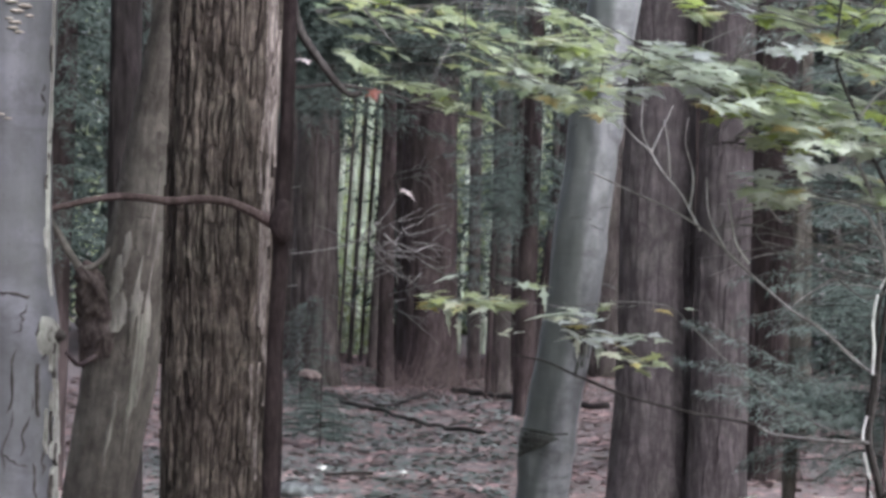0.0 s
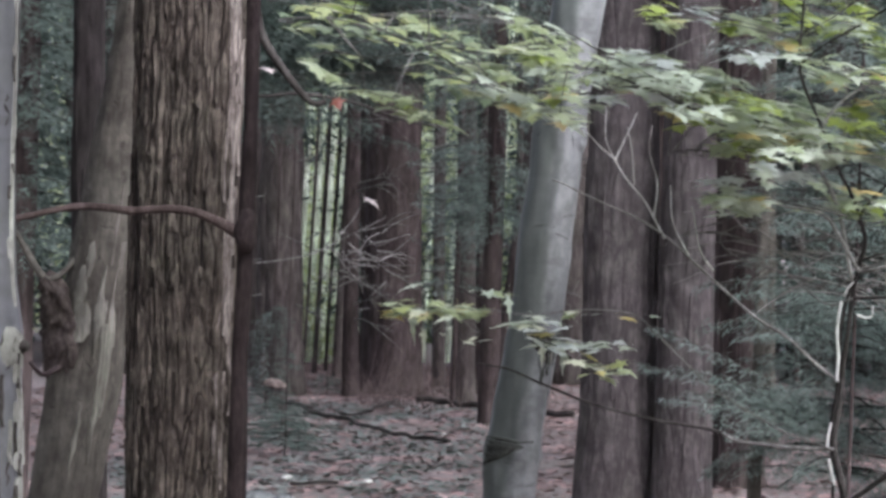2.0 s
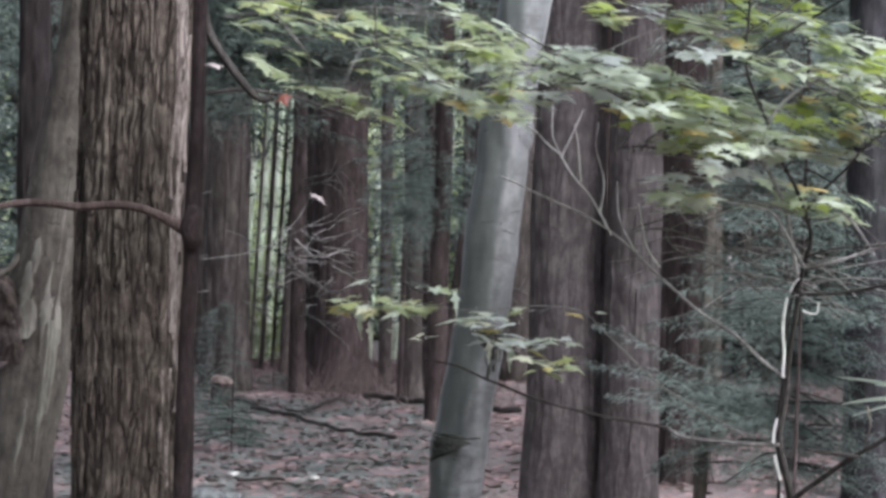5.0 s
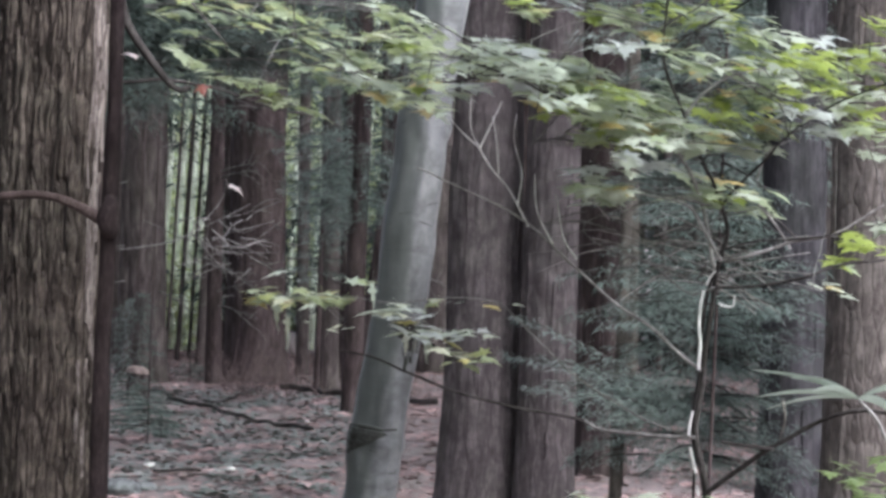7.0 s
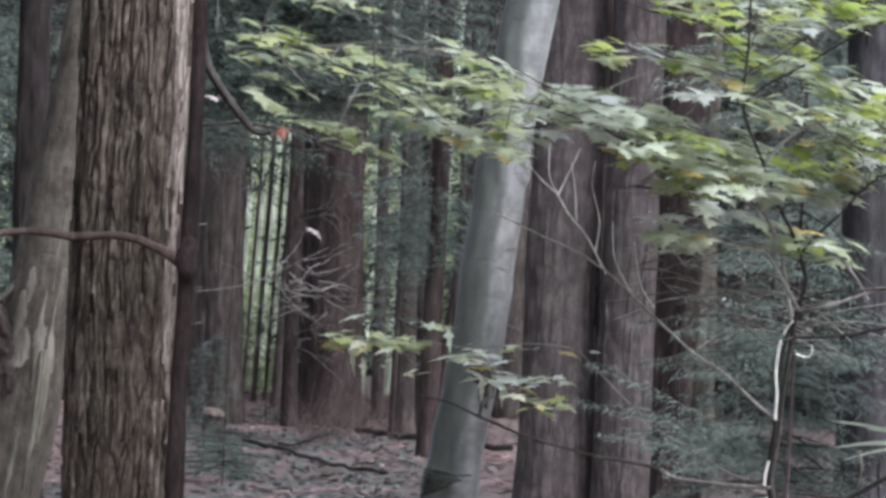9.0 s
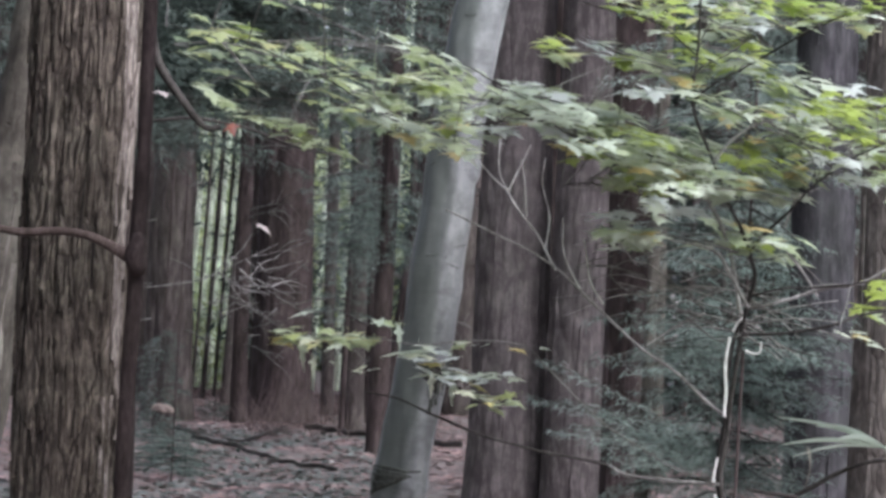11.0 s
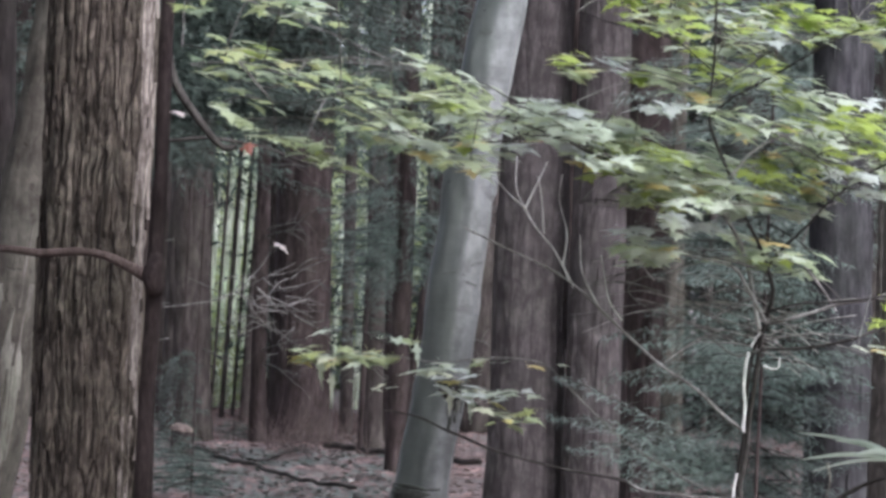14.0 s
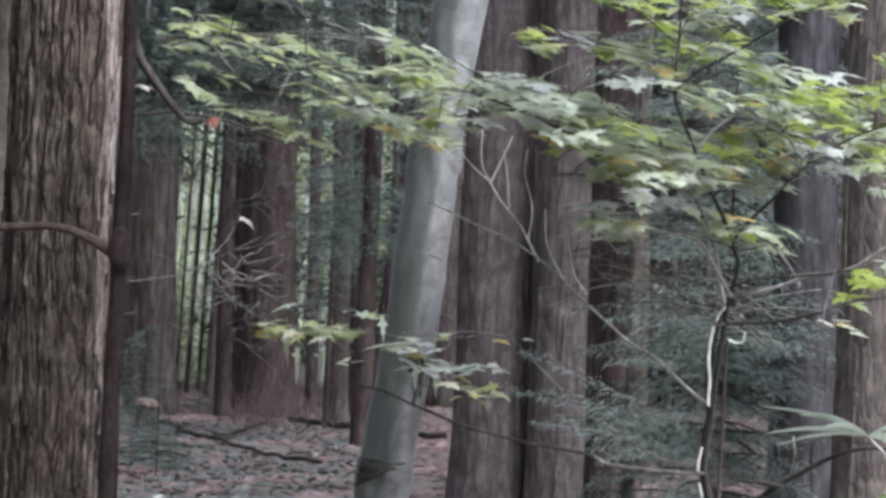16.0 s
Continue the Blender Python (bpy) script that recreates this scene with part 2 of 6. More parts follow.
M_TWIG_DARK = bark("dark_twig_bark", (0.012, 0.0105, 0.01), (0.032, 0.027, 0.025), (0.075, 0.068, 0.063), 40, 0.4, 0.2)
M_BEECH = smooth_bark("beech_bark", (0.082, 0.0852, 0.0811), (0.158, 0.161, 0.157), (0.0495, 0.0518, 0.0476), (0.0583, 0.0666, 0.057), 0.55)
M_BEECH_PALE = smooth_bark("pale_beech_bark", (0.0246, 0.0239, 0.0254), (0.0812, 0.0796, 0.0882), (0.0159, 0.0145, 0.015), (0.042, 0.0435, 0.0396))
M_FUNGUS = bark("bracket_fungus_flesh", (0.1, 0.08, 0.066), (0.22, 0.185, 0.158), (0.36, 0.32, 0.285), 60, 1.0, 0.3)
M_MAPLE = leafy("maple_leaf_tissue", [(0.301, 0.343, 0.135), (0.299, 0.354, 0.192), (0.335, 0.392, 0.251), (0.351, 0.384, 0.175), (0.283, 0.343, 0.2), (0.36, 0.414, 0.265), (0.355, 0.363, 0.174)], through_light=0.5)
# Pale tissue carries part of the sky's gloss on leaves in its colour.
M_MAPLE_PALE = leafy("pale_leaf_tissue", [(0.408, 0.469, 0.363), (0.501, 0.546, 0.452), (0.421, 0.483, 0.352), (0.502, 0.522, 0.383)], through_light=0.5)
M_TURNED = leafy("turned_leaf_tissue", [(0.412, 0.37, 0.115), (0.372, 0.29, 0.11), (0.428, 0.395, 0.148), (0.378, 0.297, 0.141)])
M_BUCKEYE = leafy("buckeye_leaf_tissue", [(0.47, 0.55, 0.46), (0.54, 0.6, 0.51), (0.42, 0.5, 0.4)], through_light=0.35)
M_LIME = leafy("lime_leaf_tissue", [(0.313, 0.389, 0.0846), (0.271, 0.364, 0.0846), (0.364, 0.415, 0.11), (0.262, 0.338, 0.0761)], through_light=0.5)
# Whitest tissue: sky sheen on the leaf tops put into the colour.
M_PALE_SHEEN = leafy("pale_sheen_leaf_tissue", [(0.466, 0.514, 0.486), (0.507, 0.549, 0.515)], through_light=0.45)
M_GREEN = leafy("green_leaf_tissue", [(0.15, 0.2, 0.075), (0.2, 0.25, 0.1)], through_light=0.35)
# Duller tissue, mostly for left-hand twigs: leaf shade put into the colour.
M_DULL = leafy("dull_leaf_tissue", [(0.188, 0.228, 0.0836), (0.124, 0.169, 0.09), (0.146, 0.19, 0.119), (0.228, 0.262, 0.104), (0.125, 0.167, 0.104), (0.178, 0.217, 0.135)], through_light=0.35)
M_RED = leafy("red_leaf_tissue", [(0.17, 0.055, 0.04), (0.19, 0.065, 0.043)])
M_WHITE = leafy("bleached_leaf_tissue", [(0.5, 0.42, 0.4), (0.56, 0.5, 0.47)])
M_NEEDLE = leafy("hemlock_needle_tissue", [(0.0997, 0.135, 0.114), (0.142, 0.18, 0.157), (0.257, 0.294, 0.265), (0.0808, 0.107, 0.0889), (0.18, 0.22, 0.195), (0.095, 0.123, 0.105)], 0.65, True, 0.25, gloss=0.15)
# Darker copy of the hemlock needles, with shade put into the colour.
M_NEEDLE_DARK = leafy("shaded_needle_tissue", [(0.0808, 0.107, 0.0902), (0.108, 0.135, 0.117), (0.065, 0.0856, 0.0706)], 0.75, True, 0.1, gloss=0.1)
# Leaf colour raised so the glade looks sunlit; its light is painted in.
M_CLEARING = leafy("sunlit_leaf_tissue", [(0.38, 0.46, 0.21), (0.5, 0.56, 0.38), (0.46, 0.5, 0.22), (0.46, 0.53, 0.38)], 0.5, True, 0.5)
M_CANOPY = leafy("canopy_leaf_tissue", [(0.06, 0.1, 0.04), (0.09, 0.14, 0.05)], 0.5, True, 0.2)
M_LITTER_LEAF = leafy("fallen_leaf_tissue", [(0.252, 0.181, 0.167), (0.211, 0.153, 0.142), (0.341, 0.263, 0.247), (0.231, 0.17, 0.158), (0.176, 0.129, 0.123), (0.292, 0.213, 0.196)], 0.88, True, 0.1, spread=2.5, gloss=0.12, patches=1.7)
M_COVER = leafy("ground_cover_tissue", [(0.14, 0.161, 0.143), (0.167, 0.181, 0.166), (0.177, 0.171, 0.157), (0.204, 0.211, 0.198), (0.151, 0.171, 0.156)], 0.8, True, 0.15, spread=3.0, gloss=0.12, patches=1.7)
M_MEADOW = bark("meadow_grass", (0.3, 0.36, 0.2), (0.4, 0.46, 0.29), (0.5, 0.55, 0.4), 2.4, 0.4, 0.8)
M_GROUND = litter("leaf_litter")


# ---- mesh helpers ----
def mesh_of(name, verts, faces, material, smooth=True):
    me = bpy.data.meshes.new(name)
    me.from_pydata([tuple(v) for v in verts], [], [tuple(f) for f in faces])
    me.materials.append(material)
    if smooth:
        me.polygons.foreach_set("use_smooth", [True] * len(me.polygons))
    me.update()
    return me


def thing(name, base, label, category, group="", kind=""):
    ob = new(name)
    ob.empty_display_size = 0.2
    ob.location = base
    return tagged(ob, label, category, group, kind)


def base_of(ob):
    at = Vector((0, 0, 0))
    while ob is not None:
        at += ob.location
        ob = ob.parent
    return at


def part(name, data, parent, label="", kind=""):
    """One mesh part, given in world coordinates as (verts, faces, material), under a thing or a part."""
    verts, faces, material = data[:3]
    at = np.array(base_of(parent))
    me = mesh_of(name, np.asarray(verts, float) - at, faces, material, data[3] if len(data) > 3 else True)
    ob = new(name, me)
    ob.parent = parent
    return tagged(ob, label, kind=kind)


def smooth_line(points, radii, rings):
    """Catmull-Rom samples of a line of points and of its radii."""
    p = [Vector(q) for q in points]
    p = [p[0] * 2 - p[1]] + p + [p[-1] * 2 - p[-2]]
    r = [radii[0]] + list(radii) + [radii[-1]]
    out, n = [], len(p) - 3
    for i in range(rings + 1):
        s = min(i / rings * n, n - 1e-6)
        k, t = int(s), s - int(s)
        a, b, c, d = p[k:k + 4]
        q = 0.5 * (2 * b + (c - a) * t + (2 * a - 5 * b + 4 * c - d) * t * t + (3 * b - a - 3 * c + d) * t ** 3)
        out.append((q, r[k + 1] * (1 - t) + r[k + 2] * t))
    return out


def tube(points, radii, material, sides=10, rings=12, relief=None, wander=0.0, seed=0.0):
    """A limb or trunk along points. relief(angle, along, radius, place) is added to the radius."""
    line = smooth_line(points, radii, rings)
    verts, faces, along = [], [], 0.0
    for i, (q, r) in enumerate(line):
        ahead = (line[min(i + 1, rings)][0] - line[max(i - 1, 0)][0]).normalized()
        side = ahead.cross(Vector((0, 1, 0)) if abs(ahead.y) < 0.9 else Vector((1, 0, 0))).normalized()
        other = ahead.cross(side)
        if i:
            along += (q - line[i - 1][0]).length
        if wander:
            q = q + Vector((noise.noise((along * 5, seed, 1.7)), noise.noise((along * 5, seed, 7.1)), noise.noise((along * 5, seed, 4.4)))) * wander
        for j in range(sides):
            a = 2 * math.pi * j / sides
            rr = r + (relief(a, along, r, q) if relief else 0.0)
            verts.append(q + (side * math.cos(a) + other * math.sin(a)) * rr)
    for i in range(rings):
        for j in range(sides):
            k = (j + 1) % sides
            faces.append((i * sides + j, i * sides + k, (i + 1) * sides + k, (i + 1) * sides + j))
    faces.append(tuple(range(sides - 1, -1, -1)))
    faces.append(tuple(rings * sides + j for j in range(sides)))
    return verts, faces, material


def furrows(depth, pitch, stretch, seed, lumps=0.0):
    """Upright bark ridges, as a relief for tube()."""
    def relief(a, along, r, q):
        x, y = math.cos(a) * r / pitch, math.sin(a) * r / pitch
        n1 = noise.noise((x + seed, y, along * stretch / pitch))
        n2 = noise.noise((x * 2.3, y * 2.3 + seed, along * stretch * 2.5 / pitch))
        n3 = noise.noise((math.cos(a) + seed, math.sin(a), along * 1.3))
        return depth * (0.75 - 2.4 * abs(n1) - 0.9 * n2) + lumps * n3
    return relief


def plates(depth, pitch, stretch, seed, lumps=0.0):
    """Long raised bark plates with cracks between them, as a relief for tube()."""
    def relief(a, along, r, q):
        x, y, z = math.cos(a) * r / pitch, math.sin(a) * r / pitch, along * stretch / pitch
        w = 0.5 * noise.noise((x * 0.5 + seed, y * 0.5, z * 1.5))
        near = noise.voronoi(Vector((x + w + seed, y + w, z)))[0]
        ridge = min(1.0, (near[1] - near[0]) / 0.42)
        fine = noise.noise((x * 2.6, y * 2.6 + seed, z * 2.2))
        flake = noise.cell(Vector((x * 0.9 + seed, y * 0.9, z * 1.3)))
        broad = noise.noise((math.cos(a) + seed, math.sin(a), along * 1.3))
        return depth * (1.15 * ridge - 0.8 + 0.22 * fine + 0.16 * flake) + lumps * broad
    return relief


def lumpy(amount, seed):
    def relief(a, along, r, q):
        return amount * (noise.noise((math.cos(a) * 1.4 + seed, math.sin(a) * 1.4, along * 2.5)) + 0.5 * noise.noise((math.cos(a) * 3, math.sin(a) * 3 + seed, along * 7)))
    return relief


def join(pieces):
    """Many (verts, faces) as one."""
    verts, faces = [], []
    for v, f in pieces:
        k = len(verts)
        verts.extend(v)
        faces.extend([tuple(i + k for i in g) for g in f])
    return verts, faces


def repeat(base_v, base_f, places):
    """One small mesh set down at many 4x4 places, as arrays."""
    bv = np.c_[np.asarray(base_v, float), np.ones(len(base_v))]
    m = np.array(places, float)
    v = np.einsum("nij,kj->nki", m, bv)[:, :, :3].reshape(-1, 3)
    faces, k = [], len(base_v)
    for i in range(len(m)):
        o = i * k
        faces.extend([tuple(q + o for q in f) for f in base_f])
    return v, faces


def upright(low, high, z):
    """The place at height z on the straight line through low and high."""
    a, b = Vector(low), Vector(high)
    return a + (b - a) * ((z - a.z) / (b.z - a.z))


# ---- ground ----
def ground_height(x, y):
    return 0.10 * noise.noise((x * 0.22, y * 0.22, 0.3)) + 0.05 * noise.noise((x * 0.8, y * 0.8, 2.3)) + 0.02 * noise.noise((x * 2.5, y * 2.5, 5.0))


def build_ground():
    xs = np.r_[-900, -300, -120, -60, -30, np.arange(-16, 16.01, 0.4), 30, 60, 120, 300, 900]
    ys = np.r_[-900, -300, -100, -40, -15, -6, np.arange(0, 50.01, 0.4), 60, 80, 120, 300, 900, 2500]
    verts = [(x, y, ground_height(x, y)) for y in ys for x in xs]
    w = len(xs)
    faces = [(j * w + i, j * w + i + 1, (j + 1) * w + i + 1, (j + 1) * w + i) for j in range(len(ys) - 1) for i in range(w - 1)]
    ob = new("ground", mesh_of("ground", verts, faces, M_GROUND))
    return tagged(ob, "brown forest floor strewn with dead leaves", "ground", kind="structure")


build_ground()
rng = random.Random(11)

CURLED = ([(-0.5, 0, 0.04), (-0.2, 0.34, 0.02), (0.25, 0.3, 0.0), (0.55, 0.0, 0.04), (0.22, -0.32, 0.015), (-0.22, -0.3, 0.0), (0, 0, -0.01)],
          [(6, 0, 5), (6, 5, 4), (6, 4, 3), (6, 3, 2), (6, 2, 1), (6, 1, 0)])


def scatter(count, x0, x1, y0, y1, size, lift=0.02, tilt=0.5, keep=None):
    out = []
    while len(out) < count:
        x, y = rng.uniform(x0, x1), rng.uniform(y0, y1)
        if keep and not keep(x, y):
            continue
        s = size * rng.uniform(0.6, 1.3)
        m = Matrix.Translation((x, y, ground_height(x, y) + rng.uniform(0, lift))) @ Euler((rng.gauss(0, tilt), rng.gauss(0, tilt), rng.uniform(0, 6.3))).to_matrix().to_4x4() @ Matrix.Scale(s, 4)
        out.append(np.array(m))
    return out


def stuff(name, verts, faces, material, label, category):
    ob = new(name, mesh_of(name, verts, faces, material, False))
    return tagged(ob, label, category, kind="stuff")


v, f = repeat(*CURLED, scatter(46000, -5, 5, 15.5, 38, 0.08, 0.012, 0.12))
stuff("fallen_leaves", v, f, M_LITTER_LEAF, "dead brown and pinkish leaves covering the forest floor", "leaf litter")


def cover_here(x, y):
    return noise.noise((x * 2.6, y * 1.1, 9.0)) + 0.5 * noise.noise((x * 8, y * 4, 2.0)) > -0.15


v, f = repeat(*CURLED, scatter(9000, -3.0, -0.3, 15.5, 29, 0.07, 0.02, 0.16, cover_here))
stuff("ground_cover", v, f, M_COVER, "low grey-green plants on the leaf litter", "ground cover")


# ---- trunks ----
NEAR_TRUNKS = []


def dead_limb(tree, at, side, ln, drng):
    """A thin dead limb that forks into fine bare twigs, one mesh."""
    bend = drng.uniform(-0.22, 0.16)
    tip = at + Vector((side * ln, -0.35, bend))
    mid = at + Vector((side * ln * 0.5, -0.22, bend * 0.3 + 0.04))
    pieces = [tube([at, mid, tip], [0.012, 0.007, 0.003], M_TWIG_MID, 6, 10, None, 0.012, at.z)[:2]]
    for k in range(drng.randint(3, 7)):
        a = mid.lerp(tip, drng.random())
        d = Vector((side * drng.uniform(0.05, 0.25), drng.uniform(-0.15, 0.1), drng.uniform(-0.22, 0.18)))
        pieces.append(tube([a, a + d * 0.5 + Vector((0, 0, 0.02)), a + d], [0.005, 0.0035, 0.002], M_TWIG_MID, 5, 6, None, 0.012, at.z + k)[:2])
    v, f = join(pieces)
    part("dead_limb", (v, f, M_TWIG_MID), tree, "bare grey dead limb")


def trunk_tree(name, low, high, r_low, r_high, material, label, group="", depth=0.012, pitch=0.05, sides=64, rings=90, top=9.0, flare=0.35, seed=0.0, category="tree"):
    """A trunk through two places, from the ground to above the view, with a flared foot."""
    foot, head = upright(low, high, -0.15), upright(low, high, top)
    steps = [0.0, 0.03, 0.07, 0.14, 0.3, 0.55, 1.0]
    pts = [foot.lerp(head, s) for s in steps]
    slope = (r_high - r_low) / max(0.1, (Vector(high).z - Vector(low).z))
    rad = [max(r_low * 0.45, r_low + slope * (p.z - Vector(low).z)) for p in pts]
    rad = [r * (1 + flare * k) for r, k in zip(rad, (1.0, 0.45, 0.18, 0.05, 0, 0, 0))]
    tree = thing(name, (foot.x, foot.y, 0.0), label, category, group)
    near = foot.y < 21 and r_low > 0.1
    relief = plates(depth * 0.8, pitch, 0.1, seed, r_low * 0.06) if near else furrows(depth, pitch, 0.09, seed, r_low * 0.06)
    body = part("trunk", tube(pts, rad, material, 120 if near else sides, 260 if near else rings, relief), tree)
    NEAR_TRUNKS.append((body, pts, rad, material))
    if foot.y > 21:
        drng = random.Random(int(seed))
        for k in range(9):
            z, side, ln = drng.uniform(0.7, 3.6), drng.choice((-1, 1)), drng.uniform(0.2, 0.75)
            at = upright(low, high, z)
            if -0.1 < (at.x + side * ln) / at.y < -0.078:
                continue
            dead_limb(tree, at, side, ln, drng)
    return tree


# the beech that leans, grey and smooth
beech = thing("beech_tree", (-0.09, 11.50, 0.04), "slender leaning beech with smooth grey bark", "tree", "beech trees")
beech.location.z = 0
BEECH_LINE = [(-0.11, 11.50, -0.06), (-0.05, 11.50, 0.55), (-0.04, 11.50, 0.74), (-0.01, 11.50, 0.97), (0.03, 11.50, 1.20), (0.06, 11.50, 1.44), (0.08, 11.50, 1.67), (0.11, 11.50, 1.90), (0.13, 11.50, 2.14), (0.19, 11.50, 2.60), (0.27, 11.50, 3.18), (0.33, 11.40, 4.66), (0.26, 11.20, 7.54)]
BEECH_R = [0.14, 0.108, 0.112, 0.109, 0.111, 0.106, 0.105, 0.102, 0.105, 0.108, 0.1, 0.09, 0.06]


def beech_relief(a, along, r, q):
    """Lumps, a swollen ring low down and rough calluses above it."""
    ring = math.exp(-((q.z - 0.78 - 0.02 * math.sin(a * 2)) / 0.035) ** 2) * (0.7 + 0.6 * noise.noise((math.cos(a) * 2, math.sin(a) * 2, 4.0)))
    rough = max(0.0, noise.noise((math.cos(a) * 1.5, math.sin(a) * 1.5, q.z * 9))) * 0.006
    return lumpy(0.009, 3.0)(a, along, r, q) + 0.011 * ring + rough


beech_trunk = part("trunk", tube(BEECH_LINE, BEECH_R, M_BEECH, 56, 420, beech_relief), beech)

# the pale beech close by
beech_2 = thing("beech_tree", (-1.46, 7.50, -0.08), "pale grey beech with bracket fungi and cracked bark", "tree", "beech trees")
beech_2.location.z = 0
PALE_LINE = [(-1.48, 7.50, -0.08), (-1.49, 7.50, 0.87), (-1.50, 7.50, 1.22), (-1.50, 7.50, 1.33), (-1.52, 7.50, 1.48), (-1.53, 7.50, 1.75), (-1.53, 7.50, 2.06), (-1.53, 7.50, 2.30), (-1.53, 7.50, 3.58), (-1.58, 7.40, 6.71)]
PALE_R = [0.18, 0.152, 0.148, 0.148, 0.148, 0.147, 0.148, 0.149, 0.13, 0.08]
pale_trunk = part("trunk", tube(PALE_LINE, PALE_R, M_BEECH_PALE, 48, 120, lumpy(0.005, 8.0)), beech_2)

# the big furrowed tree
cedar = thing("cedar_tree", (-1.31, 11.00, -0.07), "stout old tree with deeply furrowed shaggy brown bark", "tree")
cedar.location.z = 0
CEDAR_LINE = [(-1.36, 11.00, -0.09), (-1.35, 11.00, 0.55), (-1.35, 11.00, 1.07), (-1.35, 11.00, 1.62), (-1.34, 11.00, 2.07), (-1.34, 11.00, 2.52), (-1.35, 11.00, 3.41), (-1.43, 11.00, 8.08)]
CEDAR_R = [0.25, 0.198, 0.206, 0.21, 0.212, 0.215, 0.21, 0.15]
cedar_trunk = part("trunk", tube(CEDAR_LINE, CEDAR_R, M_CEDAR, 260, 460, plates(0.015, 0.03, 0.115, 5.0, 0.014)), cedar)

# the weathered leaning trunk behind it
snag = thing("weathered_tree", (-2.03, 12.00, -0.05), "weathered grey-brown trunk with a strip of bare wood", "tree")
snag.location.z = 0
SNAG_LINE = [(-2.03, 12.00, -0.08), (-1.97, 12.00, 0.44), (-1.89, 12.00, 1.00), (-1.85, 12.00, 1.37), (-1.78, 12.00, 1.86), (-1.72, 12.00, 2.37), (-1.70, 12.00, 2.59), (-1.65, 12.00, 3.57), (-1.65, 12.00, 8.19)]
SNAG_R = [0.2, 0.153, 0.155, 0.14, 0.118, 0.1, 0.095, 0.08, 0.06]
snag_trunk = part("trunk", tube(SNAG_LINE, SNAG_R, M_SNAG, 120, 220, plates(0.004, 0.06, 0.12, 2.0, 0.02)), snag)

# the thin dark stem against it and its limb
stem = thing("young_tree", (-1.06, 10.55, -0.08), "thin dark reddish stem with a long bowed limb", "tree")
stem.location.z = 0
part("trunk", tube([(-1.07, 10.55, -0.08), (-1.07, 10.55, 0.60), (-1.07, 10.55, 0.88), (-1.07, 10.55, 1.20), (-1.06, 10.55, 1.52), (-1.06, 10.55, 1.67), (-1.05, 10.55, 2.06), (-1.05, 10.55, 2.49), (-1.05, 10.55, 3.55), (-1.09, 10.55, 6.75)],
                  [0.045, 0.036, 0.034, 0.031, 0.032, 0.036, 0.026, 0.026, 0.022, 0.01], M_STEM, 16, 120, lumpy(0.004, 1.0)), stem)
part("limb", tube([(-1.06, 10.55, 1.63), (-1.09, 10.50, 1.65), (-1.17, 10.50, 1.69), (-1.25, 10.50, 1.72), (-1.35, 10.50, 1.73), (-1.48, 10.50, 1.72), (-1.59, 10.50, 1.73), (-1.69, 10.50, 1.73), (-1.80, 10.50, 1.71), (-1.92, 10.50, 1.68), (-2.08, 10.50, 1.67)],
                 [0.03, 0.026, 0.018, 0.016, 0.016, 0.015, 0.014, 0.014, 0.013, 0.012, 0.01], M_VINE, 12, 80, lumpy(0.002, 6.0)), stem, "bowed red-brown limb")

part("knot", tube([(-1.05, 10.50, 1.58), (-1.05, 10.49, 1.61), (-1.06, 10.49, 1.65), (-1.05, 10.50, 1.69), (-1.05, 10.52, 1.73)], [0.02, 0.033, 0.036, 0.032, 0.02], M_STEM, 14, 14, lumpy(0.012, 5.0)), stem, "dark swollen knot")

PAIR = "trunks in the middle distance"
trunk_tree("pine_tree", (0.57, 16.50, 0.15), (0.56, 16.50, 2.25), 0.230, 0.210, M_PINE, "straight grey-brown trunk standing beside its twin", PAIR, 0.008, 0.06, seed=1.0)
trunk_tree("pine_tree", (0.935, 16.25, 0.18), (0.935, 16.25, 2.25), 0.162, 0.155, M_PINE, "straight grey-brown trunk standing beside its twin", PAIR, 0.007, 0.06, seed=4.0)
# Added trunk that hides a bright gap between the twins.
trunk_tree("pine_tree", (0.88, 18.20, 0.10), (0.88, 18.20, 2.30), 0.07, 0.066, M_DARK, "added dark trunk that closes the light gap between the twin trunks", PAIR, 0.005, 0.06, 24, 60, seed=37.0)
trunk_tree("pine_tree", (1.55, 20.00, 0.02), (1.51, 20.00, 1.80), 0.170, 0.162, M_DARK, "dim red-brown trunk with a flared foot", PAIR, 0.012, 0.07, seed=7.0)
trunk_tree("pine_tree", (1.23, 14.60, 1.44), (1.24, 14.60, 2.18), 0.029, 0.029, M_SNAG, "slender grey-brown trunk among twigs", PAIR, 0.004, 0.05, 24, 40, seed=25.0)
trunk_tree("pine_tree", (2.19, 15.00, 0.56), (2.16, 15.00, 2.22), 0.173, 0.167, M_VIOLET, "smooth violet-grey trunk beside conifer boughs", PAIR, 0.006, 0.09, seed=9.0)
trunk_tree("pine_tree", (2.35, 13.50, 0.67), (2.34, 13.50, 2.58), 0.224, 0.213, M_BROWN, "broad brown trunk with flaking bark", PAIR, 0.006, 0.06, seed=12.0)
trunk_tree("pine_tree", (-2.33, 15.00, 0.30), (-2.37, 15.00, 2.30), 0.095, 0.085, M_SHADE, "trunk behind the weathered tree, shaded by its blackish colour", PAIR, 0.006, 0.05, 48, 90, seed=31.0)
# Far bark instead of grey-brown bark, so this trunk's shade is in its colour.
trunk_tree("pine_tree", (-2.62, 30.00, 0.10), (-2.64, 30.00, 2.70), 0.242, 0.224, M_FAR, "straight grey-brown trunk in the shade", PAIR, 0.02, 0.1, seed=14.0)
